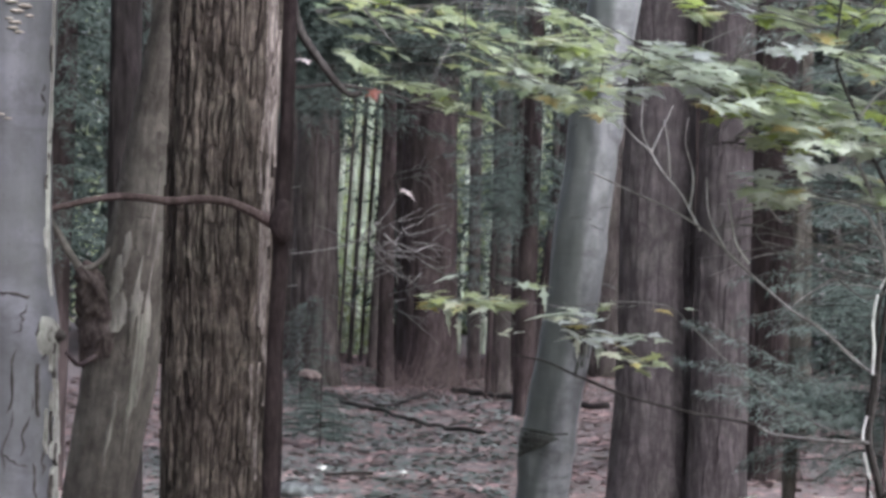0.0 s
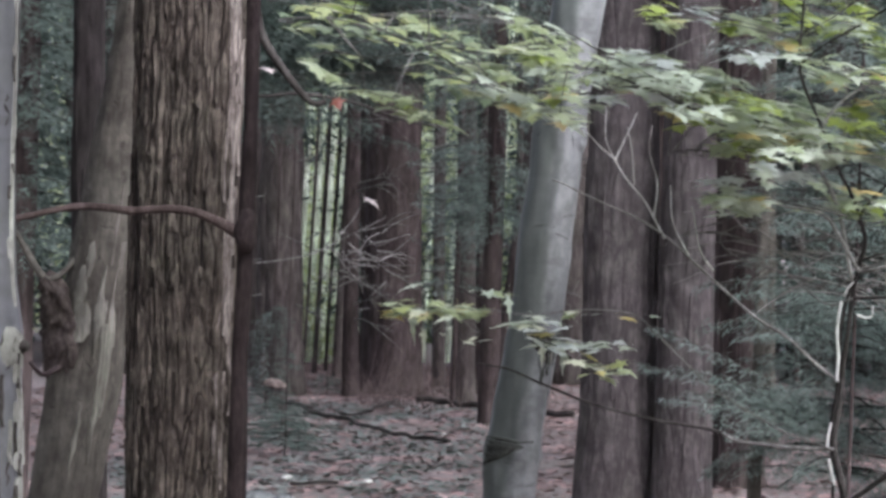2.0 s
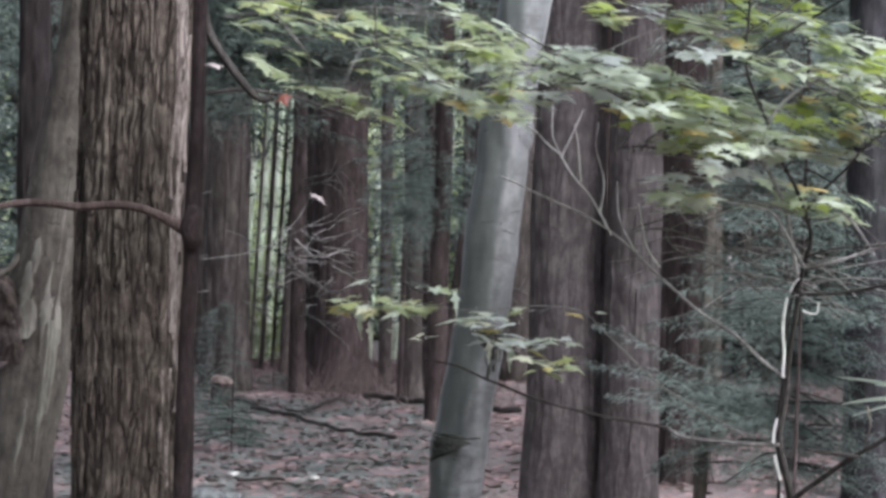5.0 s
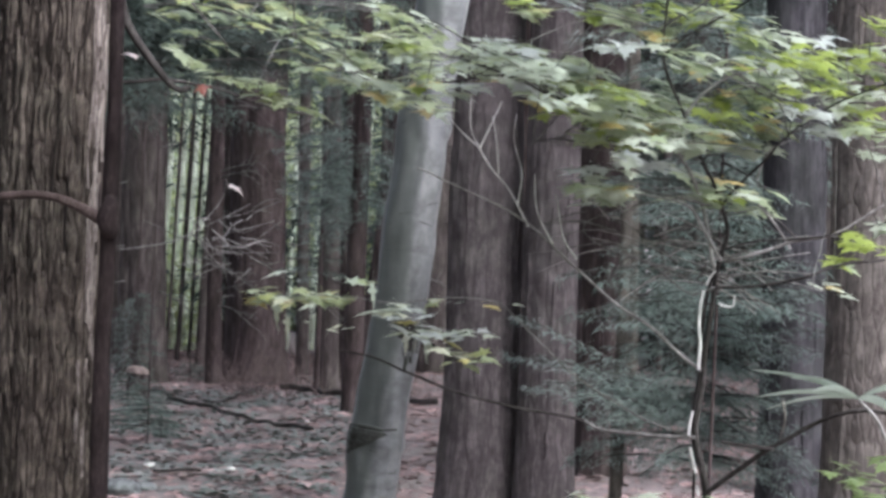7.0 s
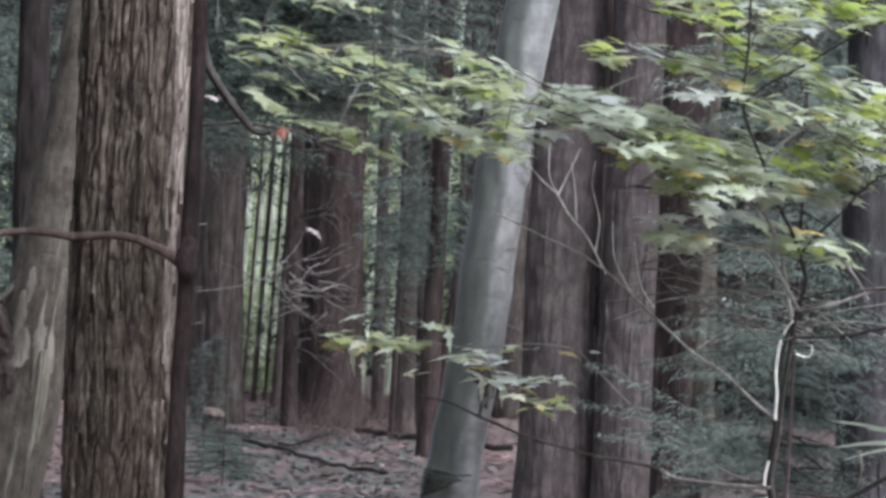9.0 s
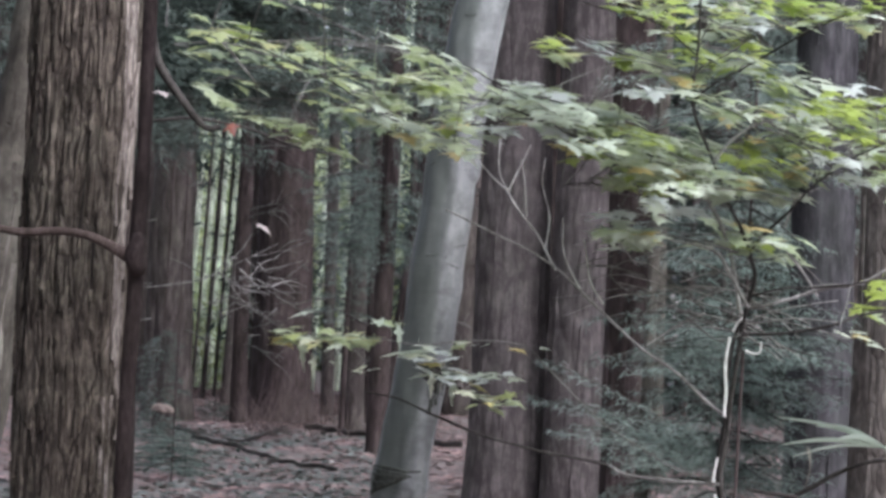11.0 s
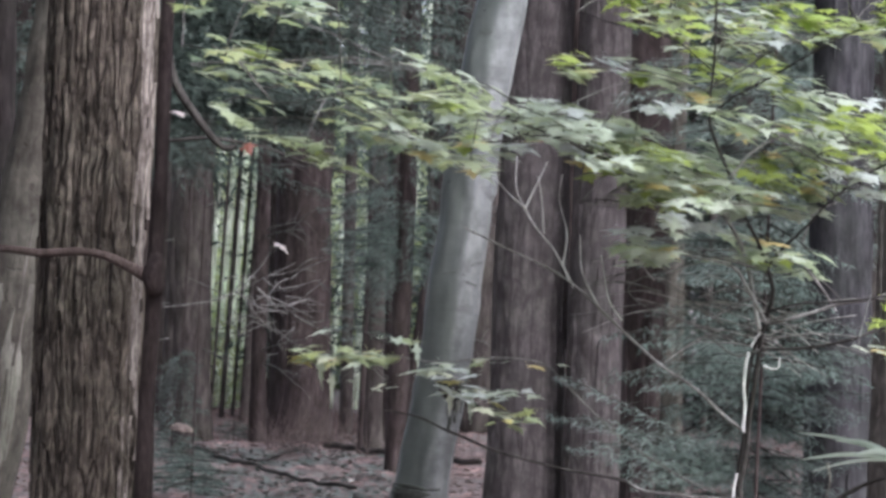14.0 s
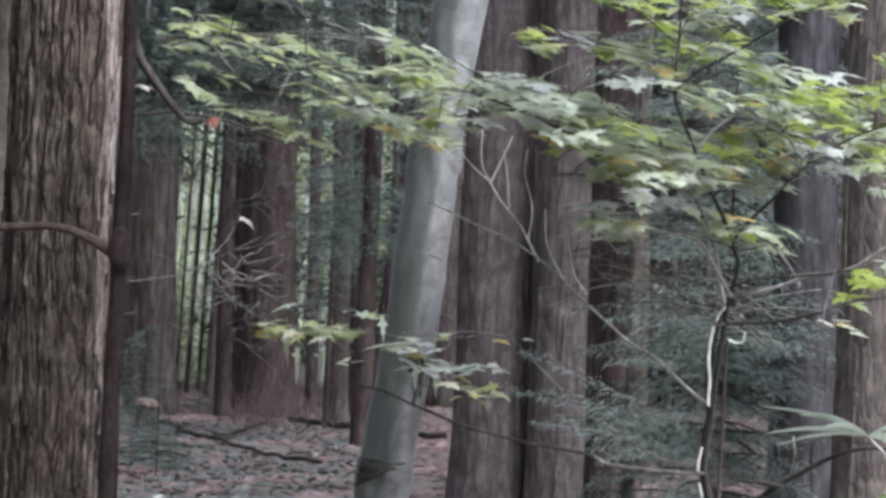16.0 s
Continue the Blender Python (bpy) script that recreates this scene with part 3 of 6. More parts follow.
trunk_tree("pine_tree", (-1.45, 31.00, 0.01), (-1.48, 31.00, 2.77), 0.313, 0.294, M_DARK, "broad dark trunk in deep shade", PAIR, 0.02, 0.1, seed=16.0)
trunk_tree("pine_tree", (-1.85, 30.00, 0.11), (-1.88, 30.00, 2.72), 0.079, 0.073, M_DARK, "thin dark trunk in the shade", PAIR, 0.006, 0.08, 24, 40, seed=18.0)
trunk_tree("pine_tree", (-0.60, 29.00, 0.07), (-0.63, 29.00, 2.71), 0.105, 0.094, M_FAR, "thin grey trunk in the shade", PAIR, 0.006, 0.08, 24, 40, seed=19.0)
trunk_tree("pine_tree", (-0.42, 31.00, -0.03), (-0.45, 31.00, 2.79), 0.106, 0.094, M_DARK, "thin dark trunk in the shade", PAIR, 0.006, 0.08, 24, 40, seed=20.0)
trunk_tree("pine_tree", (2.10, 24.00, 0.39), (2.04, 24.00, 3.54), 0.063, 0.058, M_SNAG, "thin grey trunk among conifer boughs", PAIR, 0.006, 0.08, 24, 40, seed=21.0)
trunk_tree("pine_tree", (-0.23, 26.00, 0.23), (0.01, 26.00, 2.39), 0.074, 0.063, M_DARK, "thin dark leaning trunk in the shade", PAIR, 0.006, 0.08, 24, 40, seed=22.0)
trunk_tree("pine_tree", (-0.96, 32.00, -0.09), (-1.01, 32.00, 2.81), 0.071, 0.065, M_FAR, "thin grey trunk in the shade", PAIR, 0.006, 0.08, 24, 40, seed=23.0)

# ---- far woods ----
# openings between the far trunks through which a glade shows: bearing x / y from, to; rise over the eye from, to
OPENINGS = ((-0.083, -0.067, -0.035, 0.03), (-0.0408, -0.0378, -0.013, 0.018), (-0.0355, -0.033, 0.03, 0.044), (-0.029, -0.0265, 0.024, 0.038), (-0.0142, -0.0118, -0.009, 0.004), (-0.011, -0.005, 0.006, 0.044),
            (-0.175, -0.173, 0.0, 0.04), (-0.1688, -0.1658, 0.0, 0.045))


def gap_here(x, y, room=0.0, z=None):
    """Whether the glade behind shows through the trunks along this bearing, at this height if one is given."""
    b = x / y
    e = 0.0 if z is None else (z - 1.6) / y
    return any(lo - room < b < hi + room and (z is None or e0 < e < e1) for lo, hi, e0, e1 in OPENINGS)


def far_tree(x, y, r, lean, label):
    tree = thing("pine_tree", (x, y, 0), label, "tree", "far trunks")
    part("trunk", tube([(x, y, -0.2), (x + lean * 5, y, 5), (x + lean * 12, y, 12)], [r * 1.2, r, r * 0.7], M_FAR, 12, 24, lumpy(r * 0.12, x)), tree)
    for k in range(rng.choice((1, 2, 3)) if r > 0.03 else 0):
        z, side, ln = rng.uniform(1.2, 5.5), rng.choice((-1, 1)), rng.uniform(0.3, 0.9)
        at = Vector((x + lean * z, y - r * 0.6, z))
        if gap_here(x + side * ln, y, 0.004) or gap_here(x + side * ln * 0.5, y, 0.004):
            continue
        part("dead_limb", tube([at, at + Vector((side * ln * 0.5, -0.15, 0.05)), at + Vector((side * ln, -0.2, rng.uniform(-0.25, 0.2)))], [0.018, 0.012, 0.005], M_FAR, 6, 8), tree)


for i in range(210):
    y = rng.uniform(33, 44)
    x = rng.uniform(-0.22, 0.22) * y
    r = rng.choice((0.04, 0.06, 0.09, 0.12, 0.18))
    lean = rng.gauss(0, 0.03)
    if not gap_here(x, y, (r + 0.05) / y):
        far_tree(x, y, r, lean, "slim trunk far back in the shaded wood")
for u, r in (((-2.63, 34.00, 1.33), 0.017), ((-2.54, 34.60, 1.33), 0.026), ((-2.43, 35.00, 1.33), 0.019), ((-2.19, 33.50, 1.34), 0.05)):
    far_tree(u[0] - 0.04 * u[2], u[1], r, 0.04, "very thin dark trunk against bright leaves")

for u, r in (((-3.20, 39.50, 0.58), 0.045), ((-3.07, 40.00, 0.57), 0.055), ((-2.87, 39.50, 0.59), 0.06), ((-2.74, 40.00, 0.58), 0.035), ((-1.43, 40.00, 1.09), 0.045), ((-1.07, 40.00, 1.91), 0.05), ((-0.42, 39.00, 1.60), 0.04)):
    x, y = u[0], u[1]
    tree = thing("birch_tree", (x, y, 0), "slim trunk coloured pale green-white for the glade's light", "tree", "pale slim trunks")
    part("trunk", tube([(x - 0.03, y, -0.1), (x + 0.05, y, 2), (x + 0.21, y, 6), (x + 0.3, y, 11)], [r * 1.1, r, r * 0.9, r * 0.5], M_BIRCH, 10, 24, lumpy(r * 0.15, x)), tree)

DIAMOND = ([(0, 0, 0), (0.45, 0.13, 0.02), (1, 0, -0.1), (0.45, -0.13, 0.02)], [(0, 1, 2, 3)])


def foliage(count, place, size, droop=0.3):
    """Leaf places: place() gives a point, or None to leave it out."""
    out = []
    while len(out) < count:
        p = place()
        if p is None:
            continue
        s = size * rng.uniform(0.6, 1.4)
        m = Matrix.Translation(p) @ Euler((rng.gauss(0, 0.5), rng.gauss(droop, 0.35), rng.uniform(0, 6.3))).to_matrix().to_4x4() @ Matrix.Scale(s, 4)
        out.append(np.array(m))
    return out


def far_place():
    y = rng.uniform(34, 44)
    x, z = rng.uniform(-0.24, 0.24) * y, rng.uniform(0.6, 6.4)
    if gap_here(x, y, 0.0, z) and not (x / y < -0.066 and y < 36.5 and noise.noise((x * 4, y, z * 3.2)) > 0.24):
        return None
    centre = -0.13 < x / y < 0.08
    dense = noise.noise((x * 0.7, y * 0.5, z * 0.9))
    if dense < (-0.1 if centre else 0.12) - 0.05 * z or (centre and (y > 37.5 or y > 36 and z > 4.2)):
        return None
    return (x, y, z)


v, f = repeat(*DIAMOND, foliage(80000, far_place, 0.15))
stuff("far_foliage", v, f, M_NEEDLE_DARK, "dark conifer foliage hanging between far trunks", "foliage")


def in_glade(x, y, room=0.0):
    return -0.092 - room < x / y < -0.004 + room or (x / y < -0.12 and gap_here(x, y))


def glade_place():
    x, y = rng.uniform(-11, 0.4), rng.uniform(47, 57)
    return (x, y, (y - 46) * rng.random() ** 1.3) if in_glade(x, y, 0.004) else None


def dark_wood_place():
    x = rng.uniform(-14, 14)
    y = rng.uniform(44, 52) if x > 5 else rng.choice((rng.uniform(43.5, 45), rng.uniform(58, 61)))
    z = rng.uniform(0, 11 if x > 3 or y > 57 else 8.5)
    return None if in_glade(x, y) and (y < 57 or z < 3.5) else (x, y, z)


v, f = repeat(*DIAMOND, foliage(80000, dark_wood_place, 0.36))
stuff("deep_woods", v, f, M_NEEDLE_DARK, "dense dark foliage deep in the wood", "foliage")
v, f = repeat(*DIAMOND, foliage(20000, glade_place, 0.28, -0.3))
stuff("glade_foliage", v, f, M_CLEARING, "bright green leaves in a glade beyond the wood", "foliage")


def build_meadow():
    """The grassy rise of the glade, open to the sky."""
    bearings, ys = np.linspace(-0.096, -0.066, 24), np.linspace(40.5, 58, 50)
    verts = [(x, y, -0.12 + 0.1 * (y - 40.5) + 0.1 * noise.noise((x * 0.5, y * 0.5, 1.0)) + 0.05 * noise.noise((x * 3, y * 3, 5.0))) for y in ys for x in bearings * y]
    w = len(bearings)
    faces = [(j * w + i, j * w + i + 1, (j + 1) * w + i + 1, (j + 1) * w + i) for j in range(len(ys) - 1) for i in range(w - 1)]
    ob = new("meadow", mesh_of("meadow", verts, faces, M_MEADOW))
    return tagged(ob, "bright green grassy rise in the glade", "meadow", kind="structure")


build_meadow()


def bush_place():
    y = rng.uniform(38, 46)
    x = rng.uniform(-0.084, -0.062) * y
    return (x, y, rng.uniform(0, 1.1))


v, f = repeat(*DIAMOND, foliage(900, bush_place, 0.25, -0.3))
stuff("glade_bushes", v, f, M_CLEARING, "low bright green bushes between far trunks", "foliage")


# Unseen canopy added to shade the wood; its openings steer the light.
def canopy_place():
    x, y = rng.uniform(-26, 26), rng.uniform(-20, 58)
    if y < 12.0 and x > -0.6:
        return None
    if y > 27 and -18 < x < (8 if y < 42 else 18):
        return None
    return (x, y, rng.uniform(9.5, 15))


v, f = repeat(*DIAMOND, foliage(27000, canopy_place, 0.75))
stuff("canopy", v, f, M_CANOPY, "unseen leaf canopy, opened to let light onto near leaves and the glade", "canopy")


# Added ring of woods, mostly unseen, sized to shape the sky light.
def round_place():
    a = rng.uniform(0, 2 * math.pi)
    ahead = a < 0.6 or a > 2 * math.pi - 0.6
    d = rng.uniform(64, 70) if ahead else rng.uniform(26, 34)
    return (math.cos(a + math.pi / 2) * d, math.sin(a + math.pi / 2) * d, rng.uniform(0, 24 if ahead else 13))


v, f = repeat(*DIAMOND, foliage(42000, round_place, 0.95))
stuff("surrounding_woods", v, f, M_CANOPY, "added ring of green wood that blocks low sky light", "woods")


# ---- bark details ----
def on_trunk(line, radii, z, a, out=0.0):
    """A place on a trunk's bark at height z, turned a degrees from its near side, and the way outward."""
    samples = smooth_line(line, radii, 80)
    q, r = min(samples, key=lambda s: abs(s[0].z - z))
    way = Vector((math.sin(radians(a)), -math.cos(radians(a)), 0))
    c = Vector((q.x, q.y, z))
    return c + way * (r + out), way


def slab(rows, thick, material):
    """A thin bent plate from rows of (middle, half width, way out)."""
    verts, faces = [], []
    for c, half, way in rows:
        side = way.cross(Vector((0, 0, 1))).normalized()
        for s, o in ((-1, 0.2), (-0.6, 1.0), (0.6, 1.0), (1, 0.2)):
            verts.append(c + side * half * s + way * thick * o)
    for i in range(len(rows) - 1):
        for j in range(3):
            faces.append((i * 4 + j, i * 4 + j + 1, i * 4 + j + 5, i * 4 + j + 4))
    return verts, faces, material


def bark_strip(tree, line, radii, z, a, length, half, lift, material, name="bark_strip", label=""):
    rows = []
    for i in range(9):
        s = i / 8
        aa = a + 2.5 * noise.noise((z * 7, s * 2.2, a))
        c, way = on_trunk(line, radii, z + length * s, aa, lift * (abs(s - 0.5) * 2) ** 2 - 0.004)
        rows.append((c, half * (0.25 + 0.75 * math.sin(math.pi * min(1, 0.08 + s * 0.9))) * (1 + 0.4 * noise.noise((s * 6, a, z))), way))
    return part(name, slab(rows, 0.012, material), tree, label)


srng = random.Random(5)
# Pale strips only on the right edge, partly painting its lit rim.
for z, a, n in ((1.65, 63, 0.75), (1.9, 58, 0.6), (2.15, 66, 0.7), (2.3, 60, 0.7), (1.2, 64, 0.5)):
    bark_strip(cedar_trunk, CEDAR_LINE, CEDAR_R, z, a, n, 0.015, 0.012, M_STRIP, label="long pale lifted strip of bark")
for i in range(16):
    bark_strip(cedar_trunk, CEDAR_LINE, CEDAR_R, srng.uniform(0.5, 2.7), srng.uniform(48, 78), srng.uniform(0.25, 0.6), srng.uniform(0.009, 0.017), srng.uniform(0.004, 0.014), M_STRIP, label="pale lifted strip of bark")
for i in range(110):
    bark_strip(cedar_trunk, CEDAR_LINE, CEDAR_R, srng.uniform(0.4, 2.8), srng.uniform(-80, 50), srng.uniform(0.3, 0.8), srng.uniform(0.008, 0.02), srng.uniform(0.002, 0.01), M_CEDAR)
for i in range(60):
    z, a, n, th = srng.uniform(0.4, 2.9), srng.uniform(-82, 76), srng.uniform(0.15, 0.7), srng.uniform(0.0022, 0.0055)
    pts = [on_trunk(CEDAR_LINE, CEDAR_R, z + n * k / 6, a + 4 * noise.noise((k * 0.7, z * 5, a)), 0.004)[0] for k in range(7)]
    part("bark_crack", tube(pts, [th * 0.3, th, th * 0.6, th, th * 0.7, th, th * 0.2], M_CRACK, 6, 18), cedar_trunk, "dark crack between bark plates")
for z, a, n, h in ((1.17, -8, 0.17, 0.045), (1.24, 22, 0.12, 0.03), (0.85, 44, 0.75, 0.022), (0.65, 36, 0.6, 0.016), (1.1, 20, 0.4, 0.014), (1.3, -20, 0.2, 0.03), (0.95, 30, 0.4, 0.01), (1.15, 50, 0.45, 0.012), (0.6, 10, 0.3, 0.012), (1.5, 30, 0.35, 0.01), (1.45, -10, 0.15, 0.02)):
    bark_strip(snag_trunk, SNAG_LINE, SNAG_R, z, a, n, h, 0.004, M_WOOD, "bare_wood", "pale strip of bare splintered wood")


def hoop(tree, line, radii, z, a0, a1, thick, material, name="bark_ring", tilt=0.0, wave=0.0):
    pts = []
    for i in range(9):
        s = i / 8
        a = a0 + (a1 - a0) * s
        p, _ = on_trunk(line, radii, z + tilt * (s - 0.5) + wave * math.sin(math.pi * s), a, thick * 0.1)
        pts.append(p)
    return part(name, tube(pts, [thick * 0.4] + [thick] * 7 + [thick * 0.4], material, 6, 24), tree)


for body, pts, rad, material in NEAR_TRUNKS:
    if pts[0].y < 21:
        for i in range(12):
            bark_strip(body, pts, rad, srng.uniform(0.2, 3.2), srng.uniform(-75, 75), srng.uniform(0.15, 0.5), srng.uniform(0.01, 0.022), 0.0, material, "bark_plate")
M_SCAR = bark("bark_scar", (0.012, 0.01, 0.009), (0.025, 0.021, 0.019), (0.05, 0.044, 0.04), 30, 1.0, 0.4)
M_RIDGE = bark("pale_ridge_rim_bark", (0.072, 0.0684, 0.0612), (0.13, 0.124, 0.112), (0.194, 0.187, 0.169), 30, 0.3, 0.5)
M_RING = bark("bark_ring", (0.03, 0.03, 0.027), (0.055, 0.055, 0.05), (0.09, 0.09, 0.083), 30, 1.0, 0.4)
for z, a0, a1, th, tl, wv in ((0.83, -85, 20, 0.013, -0.015, 0.008), (0.82, -30, 75, 0.01, 0.012, 0.006), (0.79, -85, -35, 0.007, 0.008, -0.004), (0.74, -20, 60, 0.003, -0.01, -0.006), (1.68, -5, 60, 0.003, -0.04, -0.004)):
    hoop(beech_trunk, BEECH_LINE, BEECH_R, z, a0, a1, th * 0.6, M_RING, "bark_ring", tl, wv)


for k in range(11):
    hoop(beech_trunk, BEECH_LINE, BEECH_R, 0.815 - 0.008 * k, -84 + 3 * k, 25 - 9 * k, 0.0125, M_RING, "bark_callus", -0.02, 0.004)
for z, a, n in ((1.1, 46, 0.16), (1.14, 58, 0.14), (1.06, 36, 0.1), (1.2, 66, 0.1)):
    bark_strip(beech_trunk, BEECH_LINE, BEECH_R, z, a, n, 0.008, 0.008, M_RING, "bark_strip", "dark peeling strip of bark")


def collar(tree, line, radii, z, a, size, material, name="branch_scar"):
    """A healed branch scar: an oval rim round a hollow."""
    c, way = on_trunk(line, radii, z, a)
    side = way.cross(Vector((0, 0, 1))).normalized()
    up = Vector((0, 0, 1))
    verts, faces, n = [], [], 18
    for rr, oo in ((1.7, -0.3), (1.15, 0.1), (0.75, 0.14), (0.4, 0.0), (0.0, -0.08)):
        for i in range(n):
            t = 2 * math.pi * i / n
            w = 1 + 0.18 * noise.noise((math.cos(t) * 2, math.sin(t) * 2, size * 90 + rr))
            verts.append(c + (side * math.cos(t) + up * math.sin(t) * 1.15) * size * rr * w + way * size * oo)
    for k in range(4):
        for i in range(n):
            j = (i + 1) % n
            faces.append((k * n + i, k * n + j, (k + 1) * n + j, (k + 1) * n + i))
    return part(name, (verts, faces, material), tree)


brng = random.Random(17)
for i in range(13):
    z, a = brng.uniform(0.5, 2.9), brng.uniform(-75, 60)
    hoop(beech_trunk, BEECH_LINE, BEECH_R, z, a, a + brng.uniform(15, 60), brng.uniform(0.001, 0.0022), M_RING, "bark_wrinkle", brng.uniform(-0.02, 0.02), brng.uniform(-0.01, 0.01))
for z, a, r in ((1.42, 80, 0.012), (1.5, -70, 0.01), (1.75, 82, 0.01), (2.2, 76, 0.01)):
    collar(beech_trunk, BEECH_LINE, BEECH_R, z, a, r, M_BEECH, "callus")
collar(beech_trunk, BEECH_LINE, BEECH_R, 1.24, 22, 0.025, M_SCAR)
collar(beech_trunk, BEECH_LINE, BEECH_R, 2.08, 66, 0.04, M_BEECH)
collar(beech_trunk, BEECH_LINE, BEECH_R, 1.16, 40, 0.026, M_BEECH, "knot")
# The pale strip at 47 degrees also paints the sunlit edge.
for a, n, h, m in ((37, 0.1, 0.009, M_SCAR), (47, 0.13, 0.007, M_WOOD), (29, 0.08, 0.005, M_WOOD)):
    bark_strip(beech_trunk, BEECH_LINE, BEECH_R, 1.15, a, n, h, 0.006, m, "bark_strip", "split bark round an old knot")

# pale beech: knot, cracks, peeling edges, fungi
collar(pale_trunk, PALE_LINE, PALE_R, (-1.51, 7.50, 1.31)[2], 68, 0.032, M_RIDGE, "knot")
knot_at, knot_way = on_trunk(PALE_LINE, PALE_R, (-1.51, 7.50, 1.31)[2], 84, -0.01)
part("branch_stub", tube([knot_at, knot_at + Vector((0.022, -0.012, 0.004)), knot_at + Vector((0.036, -0.02, 0.0))], [0.024, 0.017, 0.009], M_SCAR, 12, 8, lumpy(0.003, 2.0)), pale_trunk, "dark hollow branch stub")
for z0, a0, z1, a1, th in ((1.43, 12, 1.42, 46, 0.003), (1.4, 40, 1.32, 26, 0.002), (1.28, 26, 1.1, 18, 0.003), (1.12, 20, 0.95, 14, 0.002), (1.35, 50, 1.25, 62, 0.003), (1.05, 66, 0.94, 58, 0.003), (1.0, 10, 0.96, 40, 0.002), (2.0, 62, 1.9, 66, 0.004), (1.16, 44, 1.0, 30, 0.003), (0.98, 44, 0.86, 50, 0.003)):
    pts = [on_trunk(PALE_LINE, PALE_R, z0 + (z1 - z0) * i / 6 + 0.016 * noise.noise((i * 1.7, z0 * 9, 0)), a0 + (a1 - a0) * i / 6 + 9 * noise.noise((i * 1.6, 3, z0 * 7)), -0.001)[0] for i in range(7)]
    part("bark_crack", tube(pts, [th * 0.3, th * 1.4, th * 0.7, th * 1.7, th * 0.8, th * 1.3, th * 0.3], M_SCAR, 6, 18), pale_trunk, "dark crack in the bark")
for z, a0, n in ((1.1, 50, 0.14), (1.0, 60, 0.12)):
    bark_strip(pale_trunk, PALE_LINE, PALE_R, z, a0, n, 0.006, 0.003, M_RIDGE if a0 != 50 else M_SCAR, "bark_ridge", "raised ridge below the knot")
# Pale ridges down the right edge also paint the stem's lit rim.
for z, n in ((1.42, 0.55), (1.15, 0.2), (0.88, 0.22), (1.9, 0.4)):
    bark_strip(pale_trunk, PALE_LINE, PALE_R, z, 78, n, 0.009, 0.003, M_RIDGE, "bark_ridge", "raised ridge of bark, pale for the lit rim")

for i in range(26):
    bark_strip(pale_trunk, PALE_LINE, PALE_R, srng.uniform(0.55, 1.36), srng.uniform(66, 86), srng.uniform(0.03, 0.1), srng.uniform(0.003, 0.007), 0.003, M_RIDGE if i % 4 else M_SCAR, "bark_flake")
for i in range(10):
    bark_strip(pale_trunk, PALE_LINE, PALE_R, srng.uniform(1.5, 2.35), srng.uniform(66, 84), srng.uniform(0.03, 0.12), srng.uniform(0.003, 0.006), 0.003, M_RIDGE if i % 4 else M_SCAR, "bark_flake")


def bracket(z, a, size):
    c, way = on_trunk(PALE_LINE, PALE_R, z, a, -0.004)
    side = way.cross(Vector((0, 0, 1))).normalized()
    verts, faces, n = [], [], 9
    for rr, up in ((0.0, 0.35), (0.6, 0.3), (1.0, 0.08), (0.92, -0.06), (0.0, -0.12)):
        for i in range(n):
            t = math.pi * i / (n - 1)
            w = 1 + 0.2 * noise.noise((t * 2, z * 50, a))
            verts.append(c + side * math.cos(t) * size * rr * w + way * math.sin(t) * size * 0.8 * rr * w + Vector((0, 0, size * up)))
    for k in range(4):
        for i in range(n - 1):
            faces.append((k * n + i, k * n + i + 1, (k + 1) * n + i + 1, (k + 1) * n + i))
    return part("bracket_fungus", (verts, faces, M_FUNGUS), beech_2, "pale tan bracket fungus")


for z, a, s in ((2.26, 38, 0.022), (2.25, 22, 0.02), (2.235, 12, 0.018), (2.225, 34, 0.024), (2.215, 26, 0.02), (2.2, 22, 0.02), (2.19, 36, 0.024), (2.175, 28, 0.022), (2.165, 42, 0.016), (2.155, 20, 0.014), (2.145, 26, 0.02), (2.13, 24, 0.018), (2.12, 30, 0.016), (2.275, 30, 0.022), (2.29, 24, 0.02), (1.9, 14, 0.014), (1.89, 22, 0.012)):
    bracket(z, a, s)

# ---- limbs and twigs on the older trees ----
def twig(tree, points, r0, r1, material, name="twig", label="", rings=24, wander=0.006, seed=0.0):
    k = len(points)
    return part(name, tube(points, [r0 + (r1 - r0) * i / (k - 1) for i in range(k)], material, 7, rings, None, wander, seed), tree, label)


twig(cedar, [(-1.19, 11.05, 2.79), (-1.11, 11.10, 2.58), (-1.07, 11.10, 2.44), (-1.00, 11.10, 2.33), (-0.92, 11.10, 2.22), (-0.86, 11.10, 2.17), (-0.81, 11.10, 2.18)], 0.022, 0.012, M_TWIG_DARK, "limb", "dark bare limb bending down", 40)
twig(cedar, [(-1.17, 11.10, 2.19), (-1.05, 11.20, 2.20), (-0.92, 11.20, 2.21), (-0.73, 11.20, 2.19), (-0.55, 11.20, 2.13), (-0.32, 11.20, 2.08)], 0.008, 0.005, M_TWIG_DARK, "limb", "thin dark bare limb", 40)
fan = twig(cedar, [(-1.18, 11.10, 1.52), (-0.99, 11.30, 1.54), (-0.88, 11.40, 1.57), (-0.78, 11.50, 1.62), (-0.69, 11.50, 1.67), (-0.58, 11.50, 1.73)], 0.004, 0.002, M_TWIG_MID, "limb", "thin grey dead limb with fine twigs", 40)
